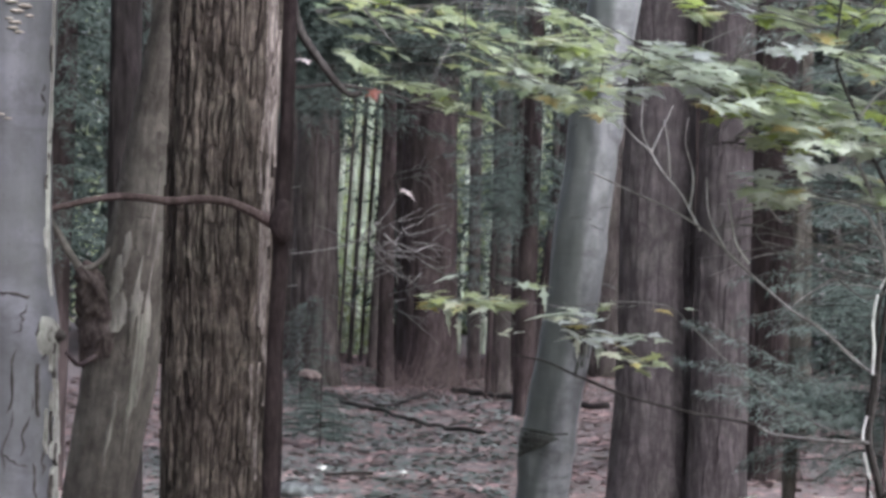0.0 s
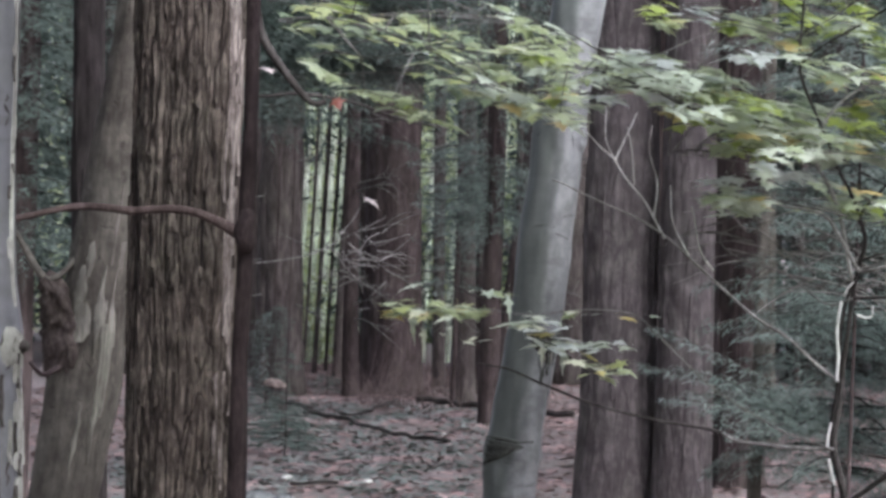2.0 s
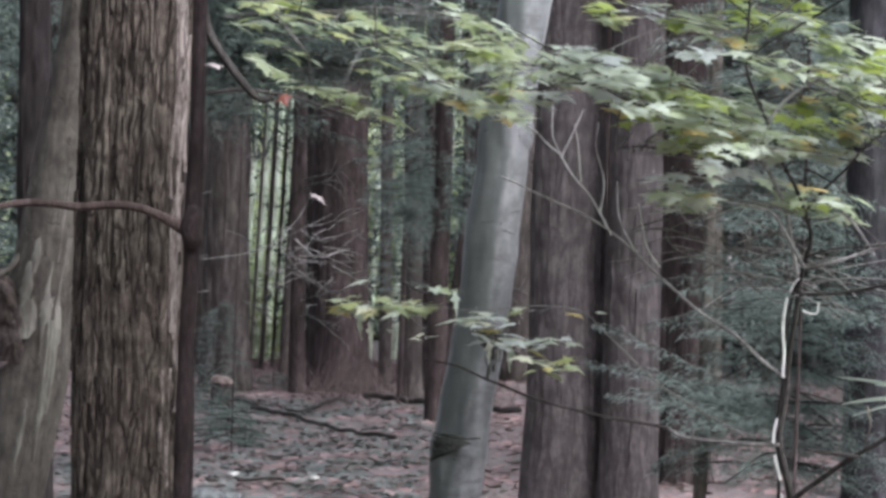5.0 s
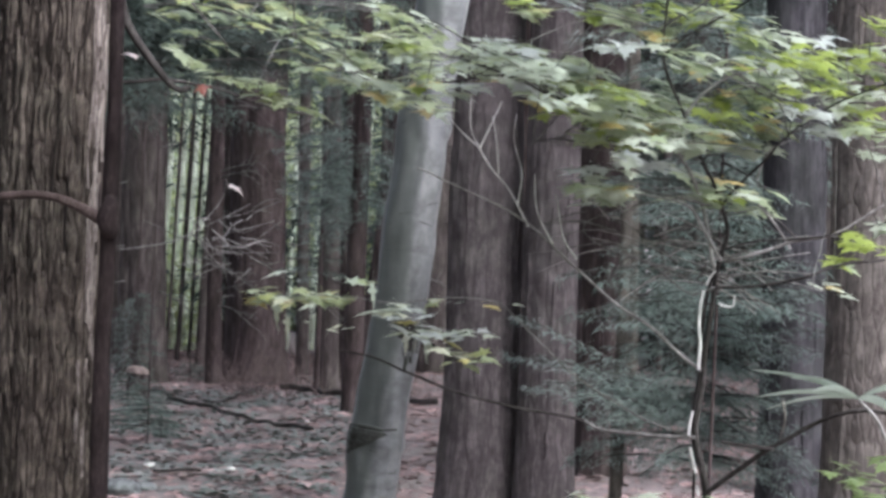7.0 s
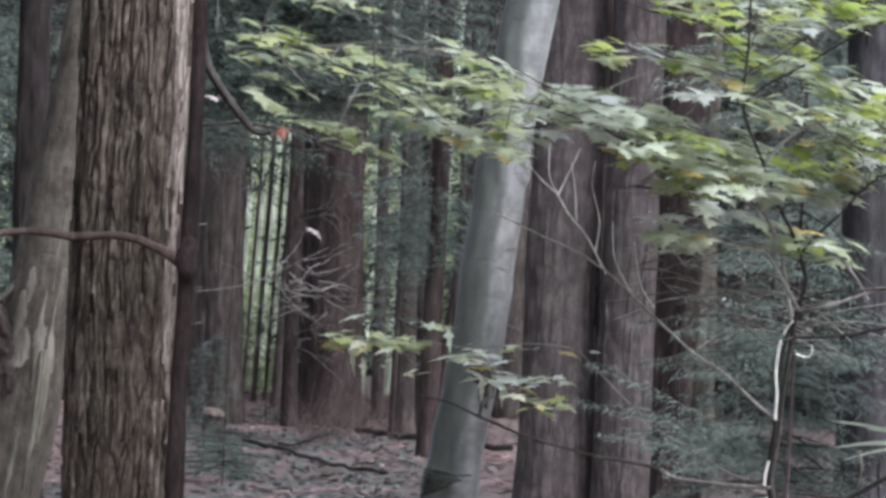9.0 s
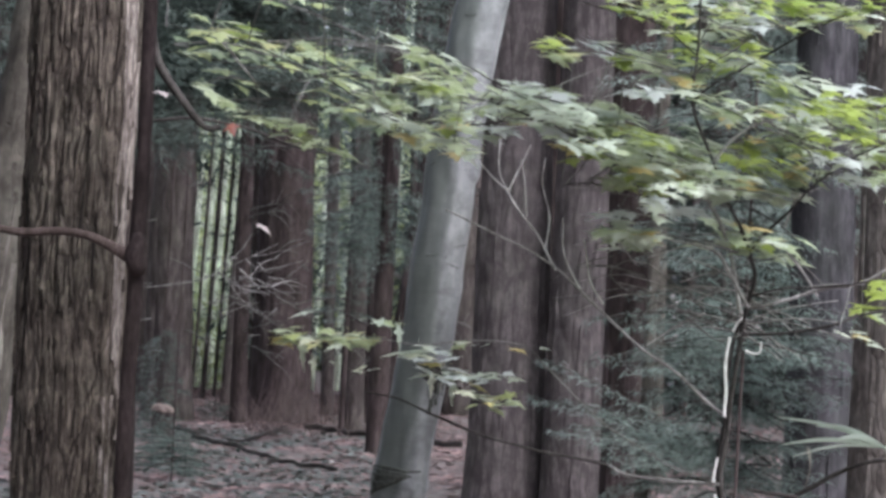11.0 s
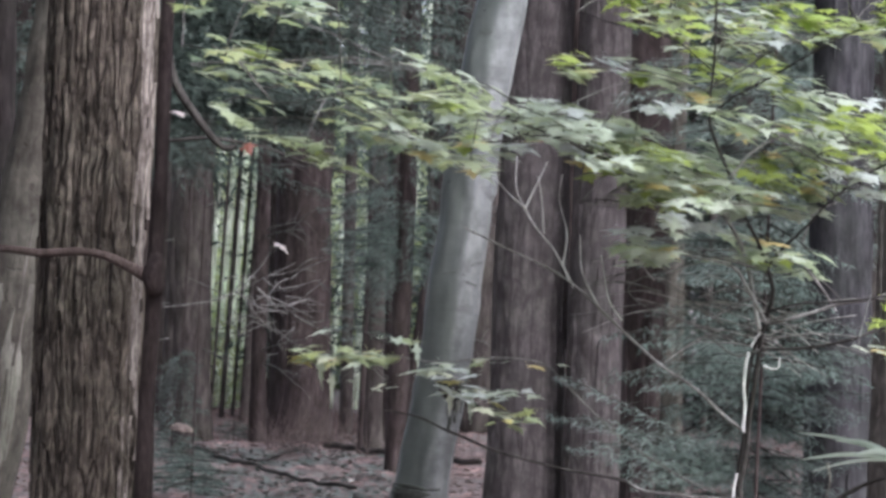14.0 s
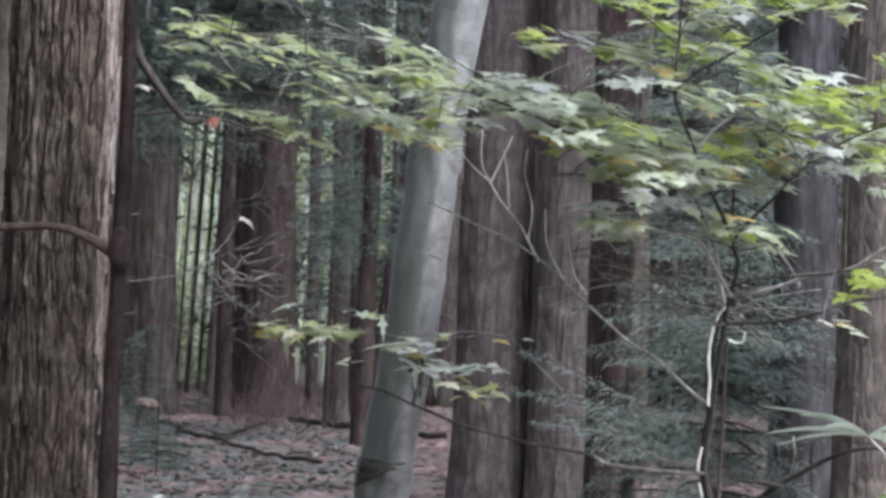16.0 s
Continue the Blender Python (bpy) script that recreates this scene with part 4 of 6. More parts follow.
for a, b, c in (((-0.79, 11.50, 1.62), (-0.72, 11.60, 1.72), (-0.69, 11.60, 1.78)), ((-0.71, 11.50, 1.66), (-0.63, 11.40, 1.62), (-0.47, 11.40, 1.66)), ((-0.82, 11.50, 1.60), (-0.70, 11.40, 1.53), (-0.63, 11.40, 1.44)), ((-0.78, 11.50, 1.57), (-0.68, 11.50, 1.46), (-0.51, 11.50, 1.36)),
                ((-0.70, 11.40, 1.53), (-0.68, 11.50, 1.48), (-0.67, 11.50, 1.41)), ((-0.69, 11.50, 1.67), (-0.63, 11.50, 1.68), (-0.57, 11.50, 1.70)), ((-0.75, 11.50, 1.55), (-0.66, 11.50, 1.53), (-0.45, 11.50, 1.53)), ((-0.66, 11.50, 1.65), (-0.61, 11.50, 1.61), (-0.54, 11.50, 1.64))):
    twig(fan, [a, b, c], 0.003, 0.0015, M_TWIG_MID, "twig", rings=12)
frng = random.Random(61)
for i in range(30):
    a = Vector((-0.93, 11.40, 1.57)).lerp(Vector((-0.54, 11.50, 1.65)), frng.random()) + Vector((0, frng.uniform(-0.1, 0.3), frng.uniform(-0.2, 0.06)))
    d = Vector((frng.choice((-1, 1, 1)) * frng.uniform(0.06, 0.22), frng.uniform(-0.1, 0.1), frng.uniform(-0.12, 0.1)))
    twig(fan, [a, a + d * 0.5 + Vector((0, 0, frng.uniform(0.0, 0.03))), a + d], 0.0028, 0.0014, M_TWIG if i % 6 == 0 else M_TWIG_MID, "twig", rings=10, wander=0.01, seed=i * 2.7)
M_BURL = bark("rotten_reddish_bark", (0.02, 0.015, 0.014), (0.055, 0.041, 0.038), (0.12, 0.098, 0.09), 16, 0.6, 1.0)
part("burl", tube([(-1.90, 12.0, 0.90), (-1.94, 11.96, 1.10), (-1.97, 11.93, 1.26), (-2.01, 11.88, 1.38), (-2.05, 11.85, 1.45)], [0.06, 0.1, 0.085, 0.05, 0.02], M_BURL, 48, 70, lambda a, along, r, q: lumpy(0.03, 4.0)(a, along, r, q) + furrows(0.016, 0.035, 0.35, 3.0)(a, along, r, q)), snag, "rotten reddish-brown swelling with hollows")
twig(snag, [(-2.03, 11.86, 1.40), (-2.05, 11.85, 1.44), (-2.096, 11.85, 1.504), (-2.157, 11.85, 1.60), (-2.22, 11.80, 1.70)], 0.022, 0.011, M_SNAG, "limb", "grey dead limb")
twig(snag, [(-2.045, 11.85, 1.426), (-2.0, 11.86, 1.44), (-1.962, 11.88, 1.472), (-1.927, 11.92, 1.53)], 0.016, 0.012, M_SNAG, "limb", "grey dead limb")
twig(snag, [(-1.95, 11.90, 1.08), (-2.03, 11.80, 1.03), (-2.07, 11.70, 1.08)], 0.014, 0.008, M_DARK, "limb")

# ---- leaves ----
def maple_mesh(name, droop, fold, skew):
    half = [(0.0, 0.02), (-0.13, 0.32), (0.09, 0.17), (0.3, 0.62), (0.38, 0.2), (0.62, 0.27), (0.66, 0.1), (0.8, 0.08)]
    outline = [(x, y) for x, y in half] + [(1.0, 0.0)] + [(x, -y) for x, y in reversed(half)]
    verts = [(0.36, 0, 0.03)] + [(x + skew * y, y, -droop * x * x - fold * abs(y)) for x, y in outline]
    k = len(outline)
    faces = [(0, i + 1, (i + 1) % k + 1) for i in range(k)]
    n = len(verts)
    verts += [(-0.45, 0.012, 0.1), (-0.45, -0.012, 0.1), (0.02, 0.0, 0.0)]
    faces.append((n, n + 1, n + 2))
    me = bpy.data.meshes.new(name)
    me.from_pydata(verts, [], faces)
    return me


SHAPES = ((0.05, 0.03, 0.0), (0.16, 0.06, 0.15), (0.02, 0.1, -0.12), (0.22, 0.03, 0.08), (0.1, -0.06, -0.1))
LEAF = {}
for m in (M_MAPLE, M_MAPLE_PALE, M_TURNED, M_RED, M_WHITE, M_GREEN, M_DULL, M_LIME, M_PALE_SHEEN):
    LEAF[m.name] = []
    for shape in SHAPES:
        me = maple_mesh("leaf", *shape)
        me.materials.append(m)
        LEAF[m.name].append(me)

lrng = random.Random(23)
leaf_count = {}
extra = {}


def set_leaf(tree, at, size, material, yaw=None, droop=None, roll=None, tilt=0.0):
    """One leaf on a tree: a part of its own up to 300 of them, joined past that."""
    yaw = lrng.gauss(-90, 65) if yaw is None else yaw
    droop = lrng.gauss(8, 6) if droop is None else droop
    roll = lrng.gauss(0, 9) if roll is None else roll
    m = Matrix.Translation(at) @ Euler((0, radians(tilt), 0)).to_matrix().to_4x4() @ Euler((0, 0, radians(yaw))).to_matrix().to_4x4() @ Euler((radians(roll), radians(droop), 0)).to_matrix().to_4x4() @ Matrix.Scale(size, 4)
    me = lrng.choice(LEAF[material.name])
    n = leaf_count.get(tree.name, 0)
    leaf_count[tree.name] = n + 1
    if n < 300:
        ob = new("leaf", me)
        ob.parent = tree
        ob.matrix_basis = Matrix.Translation(-base_of(tree)) @ m
    else:
        extra.setdefault(tree.name, []).append((me, m))


def spray(tree, a, b, count, rise=0.05, deep=0.3, size=0.105, pale=0.55, turned=0.012, sag=0.03, bare=False, main_tissue=None):
    """A leafy twig from a to b with leaves set in a flat layer along it."""
    a, b = Vector(a), Vector(b)
    mid = (a + b) / 2 + Vector((0, 0, -sag))
    if not bare:
        twig(tree, [a, mid, b], 0.005, 0.002, M_TWIG_DARK, "twig", "", 14, 0.01, a.x)
    count = round(count * 1.8)
    for i in range(count):
        s = (i + lrng.random()) / count
        p = (1 - s) ** 2 * a + 2 * s * (1 - s) * mid + s * s * b
        p = p + Vector((lrng.gauss(0, 0.05), lrng.uniform(-deep, deep), lrng.gauss(0, rise)))
        r = lrng.random()
        mat = M_TURNED if r < turned else M_MAPLE_PALE if r < turned + pale else (main_tissue or M_MAPLE)
        set_leaf(tree, p, size * lrng.uniform(0.58, 1.15), mat)


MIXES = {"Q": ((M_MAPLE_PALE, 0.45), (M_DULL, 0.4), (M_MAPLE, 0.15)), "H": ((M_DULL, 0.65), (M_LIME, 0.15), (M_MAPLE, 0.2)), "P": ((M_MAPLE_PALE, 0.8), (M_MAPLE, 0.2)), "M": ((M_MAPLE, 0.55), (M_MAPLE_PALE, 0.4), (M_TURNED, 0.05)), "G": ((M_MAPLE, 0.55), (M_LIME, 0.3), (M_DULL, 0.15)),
         "L": ((M_LIME, 0.75), (M_MAPLE, 0.15), (M_MAPLE_PALE, 0.1)), "D": ((M_DULL, 0.85), (M_MAPLE, 0.15)), "W": ((M_PALE_SHEEN, 0.8), (M_MAPLE_PALE, 0.2)), "Y": ((M_TURNED, 0.5), (M_LIME, 0.3), (M_MAPLE, 0.2))}


BEARERS = {}


def leafy_limb(tree, points, r0, r1):
    """A thin limb that bears leafy twigs."""
    BEARERS.setdefault(tree.name, []).extend(q for q, _ in smooth_line(points, [r0] * len(points), 14))
    return twig(tree, points, r0 * 0.75, r1 * 0.75, M_TWIG_DARK, "branch", "thin leafy branch", 40, 0.02, points[0][0])


def streak(tree, a, b, count, mix, size=0.11):
    """A thin twig from the nearest limb with a flat, slanting layer of leaves; mix names the leaf colours."""
    a, b = Vector(a), Vector(b)
    root = min(BEARERS[tree.name], key=lambda q: (q - a).length + (0.3 if q.z > a.z else 0))
    slope = math.degrees(math.atan2(a.z - b.z, b.x - a.x))
    twig(tree, [root, root.lerp(a, 0.55) + Vector((0, 0, 0.02)), a, (a + b) / 2 + Vector((0, 0.02, -0.006)), b], 0.0026, 0.0012, M_TWIG_MID, "twig", "", 16, 0.008, a.x)
    mats, shares = zip(*MIXES[mix])
    count = round(count * (2.3 if a.x > -0.1 else 1.75))
    for i in range(count):
        p = a.lerp(b, (i + lrng.random()) / count) + Vector((0, lrng.uniform(-0.25, 0.25), lrng.gauss(0, 0.011)))
        set_leaf(tree, p, size * a.y / 9.55 * lrng.uniform(0.62, 1.12), lrng.choices(mats, shares)[0], lrng.gauss(-82, 45), lrng.gauss(11, 4.5), lrng.gauss(0, 7), slope * 0.45)


def finish(tree):
    rest = extra.pop(tree.name, [])
    by = {}
    for me, m in rest:
        by.setdefault(me.materials[0].name, []).append((me, m))
    for name, pairs in by.items():
        got = [([m @ v.co for v in me.vertices], [tuple(p.vertices) for p in me.polygons]) for me, m in pairs]
        v, f = join(got)
        part("leaves", (v, f, bpy.data.materials[name], False), tree, kind="stuff")


# dark-stemmed sapling
dark_maple = thing("maple_sapling", (1.11, 9.50, 0.01), "dark-stemmed maple sapling with yellow-green leaves", "sapling", "maple saplings")
dark_maple.location.z = 0
twig(dark_maple, [(1.13, 9.53, -0.01), (1.12, 9.53, 0.6), (1.11, 9.53, 0.752), (1.089, 9.53, 0.851), (1.07, 9.53, 0.928), (1.062, 9.53, 0.995), (1.071, 9.53, 1.073), (1.082, 9.53, 1.16), (1.087, 9.53, 1.237), (1.096, 9.53, 1.325), (1.106, 9.53, 1.431), (1.116, 9.53, 1.509), (1.135, 9.52, 1.60), (1.145, 9.50, 1.68), (1.10, 9.50, 1.82), (1.05, 9.50, 1.91), (0.99, 9.50, 2.05), (0.92, 9.50, 2.20), (0.91, 9.50, 2.29), (0.92, 9.50, 2.48), (0.92, 9.50, 2.87)], 0.013, 0.004, M_TWIG_DARK, "trunk", "", 130, 0.004)
twig(dark_maple, [(1.09, 9.50, 0.76), (1.18, 9.40, 0.85), (1.30, 9.30, 0.95), (1.43, 9.20, 1.04), (1.55, 9.10, 1.09), (1.67, 9.00, 1.08)], 0.0095, 0.006, M_TWIG_DARK, "branch", "dark rising branch", 40)
twig(dark_maple, [(1.30, 9.30, 0.94), (1.20, 9.30, 0.95), (1.12, 9.30, 0.96)], 0.008, 0.004, M_TWIG_DARK, "branch")
twig(dark_maple, [(1.06, 9.52, 0.957), (0.942, 9.5, 0.961), (0.807, 9.5, 0.967), (0.73, 9.5, 0.978), (0.681, 9.5, 1.006)], 0.007, 0.006, M_TWIG_MID, "branch", "grey low branch", 40)
twig(dark_maple, [(0.681, 9.5, 1.006), (0.593, 9.5, 1.022), (0.42, 9.5, 1.046), (0.226, 9.5, 1.098), (0.071, 9.5, 1.151), (-0.046, 9.5, 1.201), (-0.162, 9.5, 1.217)], 0.006, 0.0035, M_TWIG_DARK, "branch", "long thin low branch", 60)
twig(dark_maple, [(1.13, 9.50, 1.56), (1.05, 9.50, 1.69), (1.00, 9.50, 1.75), (0.86, 9.50, 1.78), (0.76, 9.50, 1.81)], 0.007, 0.003, M_TWIG, "branch", "", 30)
twig(dark_maple, [(1.14, 9.50, 1.56), (1.20, 9.40, 1.58), (1.35, 9.40, 1.63), (1.49, 9.30, 1.67), (1.65, 9.30, 1.77)], 0.007, 0.004, M_TWIG, "branch", "", 40)
twig(dark_maple, [(1.11, 9.50, 1.47), (1.25, 9.50, 1.48), (1.39, 9.40, 1.51), (1.51, 9.40, 1.56), (1.67, 9.40, 1.58)], 0.006, 0.004, M_TWIG_DARK, "branch", "", 30)
twig(dark_maple, [(1.11, 9.50, 1.47), (1.02, 9.50, 1.45), (0.89, 9.50, 1.54), (0.75, 9.50, 1.59), (0.67, 9.50, 1.64), (0.67, 9.50, 1.68), (0.78, 9.50, 1.73)], 0.0038, 0.002, M_TWIG_MID, "branch", "", 40)
twig(dark_maple, [(0.99, 9.50, 2.05), (1.05, 9.50, 2.13), (1.14, 9.50, 2.19), (1.31, 9.50, 2.23)], 0.006, 0.003, M_TWIG, "branch", "", 20)
twig(dark_maple, [(1.24, 9.50, 1.84), (1.28, 9.50, 1.94), (1.35, 9.50, 1.98)], 0.004, 0.002, M_TWIG, "branch", "", 14)
twig(dark_maple, [(1.25, 9.50, 1.76), (1.31, 9.50, 1.69), (1.36, 9.50, 1.61)], 0.006, 0.004, M_TWIG, "branch", "", 14)
leafy_limb(dark_maple, [(1.12, 9.50, 1.74), (1.34, 9.20, 2.02), (1.62, 9.00, 2.16), (1.88, 8.90, 2.22)], 0.006, 0.003)
leafy_limb(dark_maple, [(1.06, 9.50, 1.90), (1.30, 9.90, 2.12), (1.60, 10.30, 2.28), (1.90, 10.50, 2.36)], 0.006, 0.003)
leafy_limb(dark_maple, [(0.92, 9.50, 2.26), (1.20, 9.30, 2.46), (1.55, 9.10, 2.60), (1.85, 9.00, 2.66)], 0.005, 0.003)
leafy_limb(dark_maple, [(0.91, 9.50, 2.34), (1.15, 9.90, 2.52), (1.50, 10.40, 2.66)], 0.005, 0.003)
leafy_limb(dark_maple, [(1.04, 9.50, 1.93), (0.86, 9.80, 1.97), (0.66, 10.10, 1.98), (0.52, 10.30, 1.97)], 0.005, 0.003)
leafy_limb(dark_maple, [(1.13, 9.50, 1.60), (1.40, 9.30, 1.66), (1.75, 9.20, 1.72)], 0.005, 0.003)
leafy_limb(dark_maple, [(0.92, 9.50, 2.42), (0.70, 9.60, 2.56), (0.46, 9.80, 2.62)], 0.004, 0.0025)
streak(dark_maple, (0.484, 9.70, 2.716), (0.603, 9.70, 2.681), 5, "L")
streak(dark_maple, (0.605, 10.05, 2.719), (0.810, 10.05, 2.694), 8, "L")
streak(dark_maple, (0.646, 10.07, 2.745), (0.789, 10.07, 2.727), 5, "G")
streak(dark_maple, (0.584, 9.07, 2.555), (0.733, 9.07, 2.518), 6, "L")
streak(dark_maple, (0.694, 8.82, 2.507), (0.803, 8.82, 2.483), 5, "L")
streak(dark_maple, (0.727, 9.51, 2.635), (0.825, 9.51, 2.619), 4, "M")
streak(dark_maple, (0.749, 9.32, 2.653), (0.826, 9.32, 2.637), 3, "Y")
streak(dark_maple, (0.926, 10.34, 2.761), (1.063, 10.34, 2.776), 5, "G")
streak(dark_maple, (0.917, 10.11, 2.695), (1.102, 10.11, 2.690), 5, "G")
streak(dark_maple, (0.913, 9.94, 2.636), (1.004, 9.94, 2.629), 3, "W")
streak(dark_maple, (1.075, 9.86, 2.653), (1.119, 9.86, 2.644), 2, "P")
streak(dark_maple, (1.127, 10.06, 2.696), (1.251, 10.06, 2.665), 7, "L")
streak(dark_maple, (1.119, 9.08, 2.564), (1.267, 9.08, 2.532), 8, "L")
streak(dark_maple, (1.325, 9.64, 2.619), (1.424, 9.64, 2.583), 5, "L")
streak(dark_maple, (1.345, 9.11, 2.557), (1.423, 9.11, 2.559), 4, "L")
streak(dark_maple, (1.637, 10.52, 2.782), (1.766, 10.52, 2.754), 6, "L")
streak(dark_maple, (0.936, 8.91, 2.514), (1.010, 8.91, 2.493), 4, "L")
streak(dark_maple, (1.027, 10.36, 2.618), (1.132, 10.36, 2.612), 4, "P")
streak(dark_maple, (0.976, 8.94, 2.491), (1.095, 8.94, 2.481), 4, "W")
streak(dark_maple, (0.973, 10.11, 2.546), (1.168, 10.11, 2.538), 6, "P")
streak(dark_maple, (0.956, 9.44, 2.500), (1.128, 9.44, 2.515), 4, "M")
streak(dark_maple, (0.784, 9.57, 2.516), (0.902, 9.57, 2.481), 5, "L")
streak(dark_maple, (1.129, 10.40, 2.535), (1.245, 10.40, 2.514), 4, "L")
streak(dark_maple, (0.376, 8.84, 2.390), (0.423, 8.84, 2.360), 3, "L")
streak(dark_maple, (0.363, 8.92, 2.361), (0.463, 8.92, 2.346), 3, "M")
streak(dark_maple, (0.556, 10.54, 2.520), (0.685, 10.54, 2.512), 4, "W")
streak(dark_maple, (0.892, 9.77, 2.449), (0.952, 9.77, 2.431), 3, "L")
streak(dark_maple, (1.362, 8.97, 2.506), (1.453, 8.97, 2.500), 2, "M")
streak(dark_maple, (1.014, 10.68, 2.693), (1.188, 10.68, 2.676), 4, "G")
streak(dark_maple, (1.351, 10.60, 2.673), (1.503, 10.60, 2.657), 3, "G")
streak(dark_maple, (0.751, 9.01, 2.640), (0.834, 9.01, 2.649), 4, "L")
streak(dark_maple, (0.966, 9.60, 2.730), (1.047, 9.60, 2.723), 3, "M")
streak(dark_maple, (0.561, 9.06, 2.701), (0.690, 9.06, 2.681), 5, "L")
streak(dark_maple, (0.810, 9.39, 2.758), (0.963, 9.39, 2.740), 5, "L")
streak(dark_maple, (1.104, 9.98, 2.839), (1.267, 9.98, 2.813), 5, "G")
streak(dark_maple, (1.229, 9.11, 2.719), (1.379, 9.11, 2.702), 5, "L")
streak(dark_maple, (0.859, 10.12, 2.163), (1.053, 10.12, 2.114), 5, "Q")
streak(dark_maple, (0.724, 8.90, 1.937), (0.908, 8.90, 1.941), 5, "P")
streak(dark_maple, (0.707, 9.13, 1.905), (0.808, 9.13, 1.874), 4, "W")
streak(dark_maple, (0.928, 10.35, 1.924), (1.041, 10.35, 1.902), 3, "W")
streak(dark_maple, (0.601, 9.56, 1.855), (0.711, 9.56, 1.852), 4, "W")
streak(dark_maple, (0.605, 9.60, 1.807), (0.813, 9.60, 1.786), 8, "P")
streak(dark_maple, (0.673, 9.93, 1.771), (0.778, 9.93, 1.763), 3, "P")
streak(dark_maple, (0.620, 9.20, 1.800), (0.800, 9.20, 1.785), 6, "M")
streak(dark_maple, (0.992, 9.71, 1.785), (1.098, 9.71, 1.801), 4, "P")
streak(dark_maple, (1.067, 9.53, 1.781), (1.175, 9.53, 1.769), 4, "G")
streak(dark_maple, (1.048, 8.86, 1.803), (1.182, 8.86, 1.770), 5, "M")
streak(dark_maple, (1.244, 10.18, 1.760), (1.339, 10.18, 1.742), 3, "M")
streak(dark_maple, (0.954, 10.64, 2.425), (1.030, 10.64, 2.417), 2, "Y")
streak(dark_maple, (0.996, 10.65, 2.514), (1.083, 10.65, 2.489), 3, "L")
streak(dark_maple, (1.005, 10.06, 2.410), (1.119, 10.06, 2.426), 4, "G")
streak(dark_maple, (1.060, 9.48, 2.400), (1.146, 9.48, 2.374), 4, "P")
streak(dark_maple, (1.121, 9.49, 2.378), (1.250, 9.49, 2.317), 5, "G")
streak(dark_maple, (1.284, 10.11, 2.428), (1.472, 10.11, 2.359), 6, "P")
streak(dark_maple, (1.213, 10.08, 2.378), (1.329, 10.08, 2.320), 6, "G")
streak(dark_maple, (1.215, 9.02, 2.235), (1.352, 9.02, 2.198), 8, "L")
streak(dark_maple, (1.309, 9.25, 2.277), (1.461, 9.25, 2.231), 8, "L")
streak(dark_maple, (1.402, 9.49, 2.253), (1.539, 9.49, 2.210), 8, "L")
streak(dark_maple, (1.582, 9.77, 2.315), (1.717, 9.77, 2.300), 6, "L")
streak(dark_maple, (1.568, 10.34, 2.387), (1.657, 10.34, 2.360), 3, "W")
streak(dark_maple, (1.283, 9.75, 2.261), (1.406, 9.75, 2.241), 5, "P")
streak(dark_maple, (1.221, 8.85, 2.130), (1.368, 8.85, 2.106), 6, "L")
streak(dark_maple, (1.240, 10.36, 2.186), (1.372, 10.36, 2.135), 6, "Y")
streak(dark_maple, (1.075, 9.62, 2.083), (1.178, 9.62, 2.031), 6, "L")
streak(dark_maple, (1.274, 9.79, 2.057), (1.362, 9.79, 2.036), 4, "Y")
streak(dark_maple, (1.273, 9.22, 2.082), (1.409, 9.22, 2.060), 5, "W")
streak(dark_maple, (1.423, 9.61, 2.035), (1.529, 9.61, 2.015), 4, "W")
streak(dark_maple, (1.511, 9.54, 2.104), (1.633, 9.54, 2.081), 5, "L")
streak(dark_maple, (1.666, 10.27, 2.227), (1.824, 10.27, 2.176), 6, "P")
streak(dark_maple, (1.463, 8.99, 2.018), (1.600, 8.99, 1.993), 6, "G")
streak(dark_maple, (1.163, 9.84, 1.976), (1.328, 9.84, 1.973), 5, "P")
streak(dark_maple, (1.563, 9.14, 1.942), (1.616, 9.14, 1.932), 2, "P")
streak(dark_maple, (0.983, 10.12, 2.275), (1.148, 10.12, 2.244), 6, "M")
streak(dark_maple, (0.968, 8.87, 2.213), (1.113, 8.87, 2.182), 6, "M")
streak(dark_maple, (0.988, 9.33, 2.008), (1.121, 9.33, 1.972), 6, "M")
streak(dark_maple, (0.828, 9.45, 2.046), (0.981, 9.45, 2.012), 6, "M")
streak(dark_maple, (1.196, 10.01, 2.245), (1.340, 10.01, 2.198), 6, "G")
streak(dark_maple, (0.808, 8.90, 2.256), (0.953, 8.90, 2.233), 4, "M")
streak(dark_maple, (1.199, 9.67, 2.068), (1.339, 9.67, 2.003), 5, "M")
streak(dark_maple, (1.490, 9.20, 2.233), (1.632, 9.20, 2.182), 7, "G")
streak(dark_maple, (1.584, 9.34, 2.396), (1.699, 9.34, 2.342), 5, "L")
streak(dark_maple, (1.416, 9.70, 2.203), (1.574, 9.70, 2.168), 6, "G")
streak(dark_maple, (1.086, 10.62, 1.901), (1.238, 10.62, 1.860), 4, "M")
streak(dark_maple, (0.792, 9.71, 2.017), (0.950, 9.71, 2.008), 5, "M")
streak(dark_maple, (1.617, 10.62, 2.198), (1.769, 10.62, 2.160), 5, "M")
streak(dark_maple, (1.606, 9.12, 2.250), (1.738, 9.12, 2.198), 6, "L")
streak(dark_maple, (1.874, 10.56, 2.225), (2.038, 10.56, 2.176), 6, "M")
streak(dark_maple, (1.698, 9.49, 2.055), (1.834, 9.49, 2.022), 5, "G")
streak(dark_maple, (1.610, 9.16, 2.345), (1.743, 9.16, 2.303), 5, "G")
streak(dark_maple, (1.655, 10.22, 1.661), (1.801, 10.22, 1.624), 5, "L")
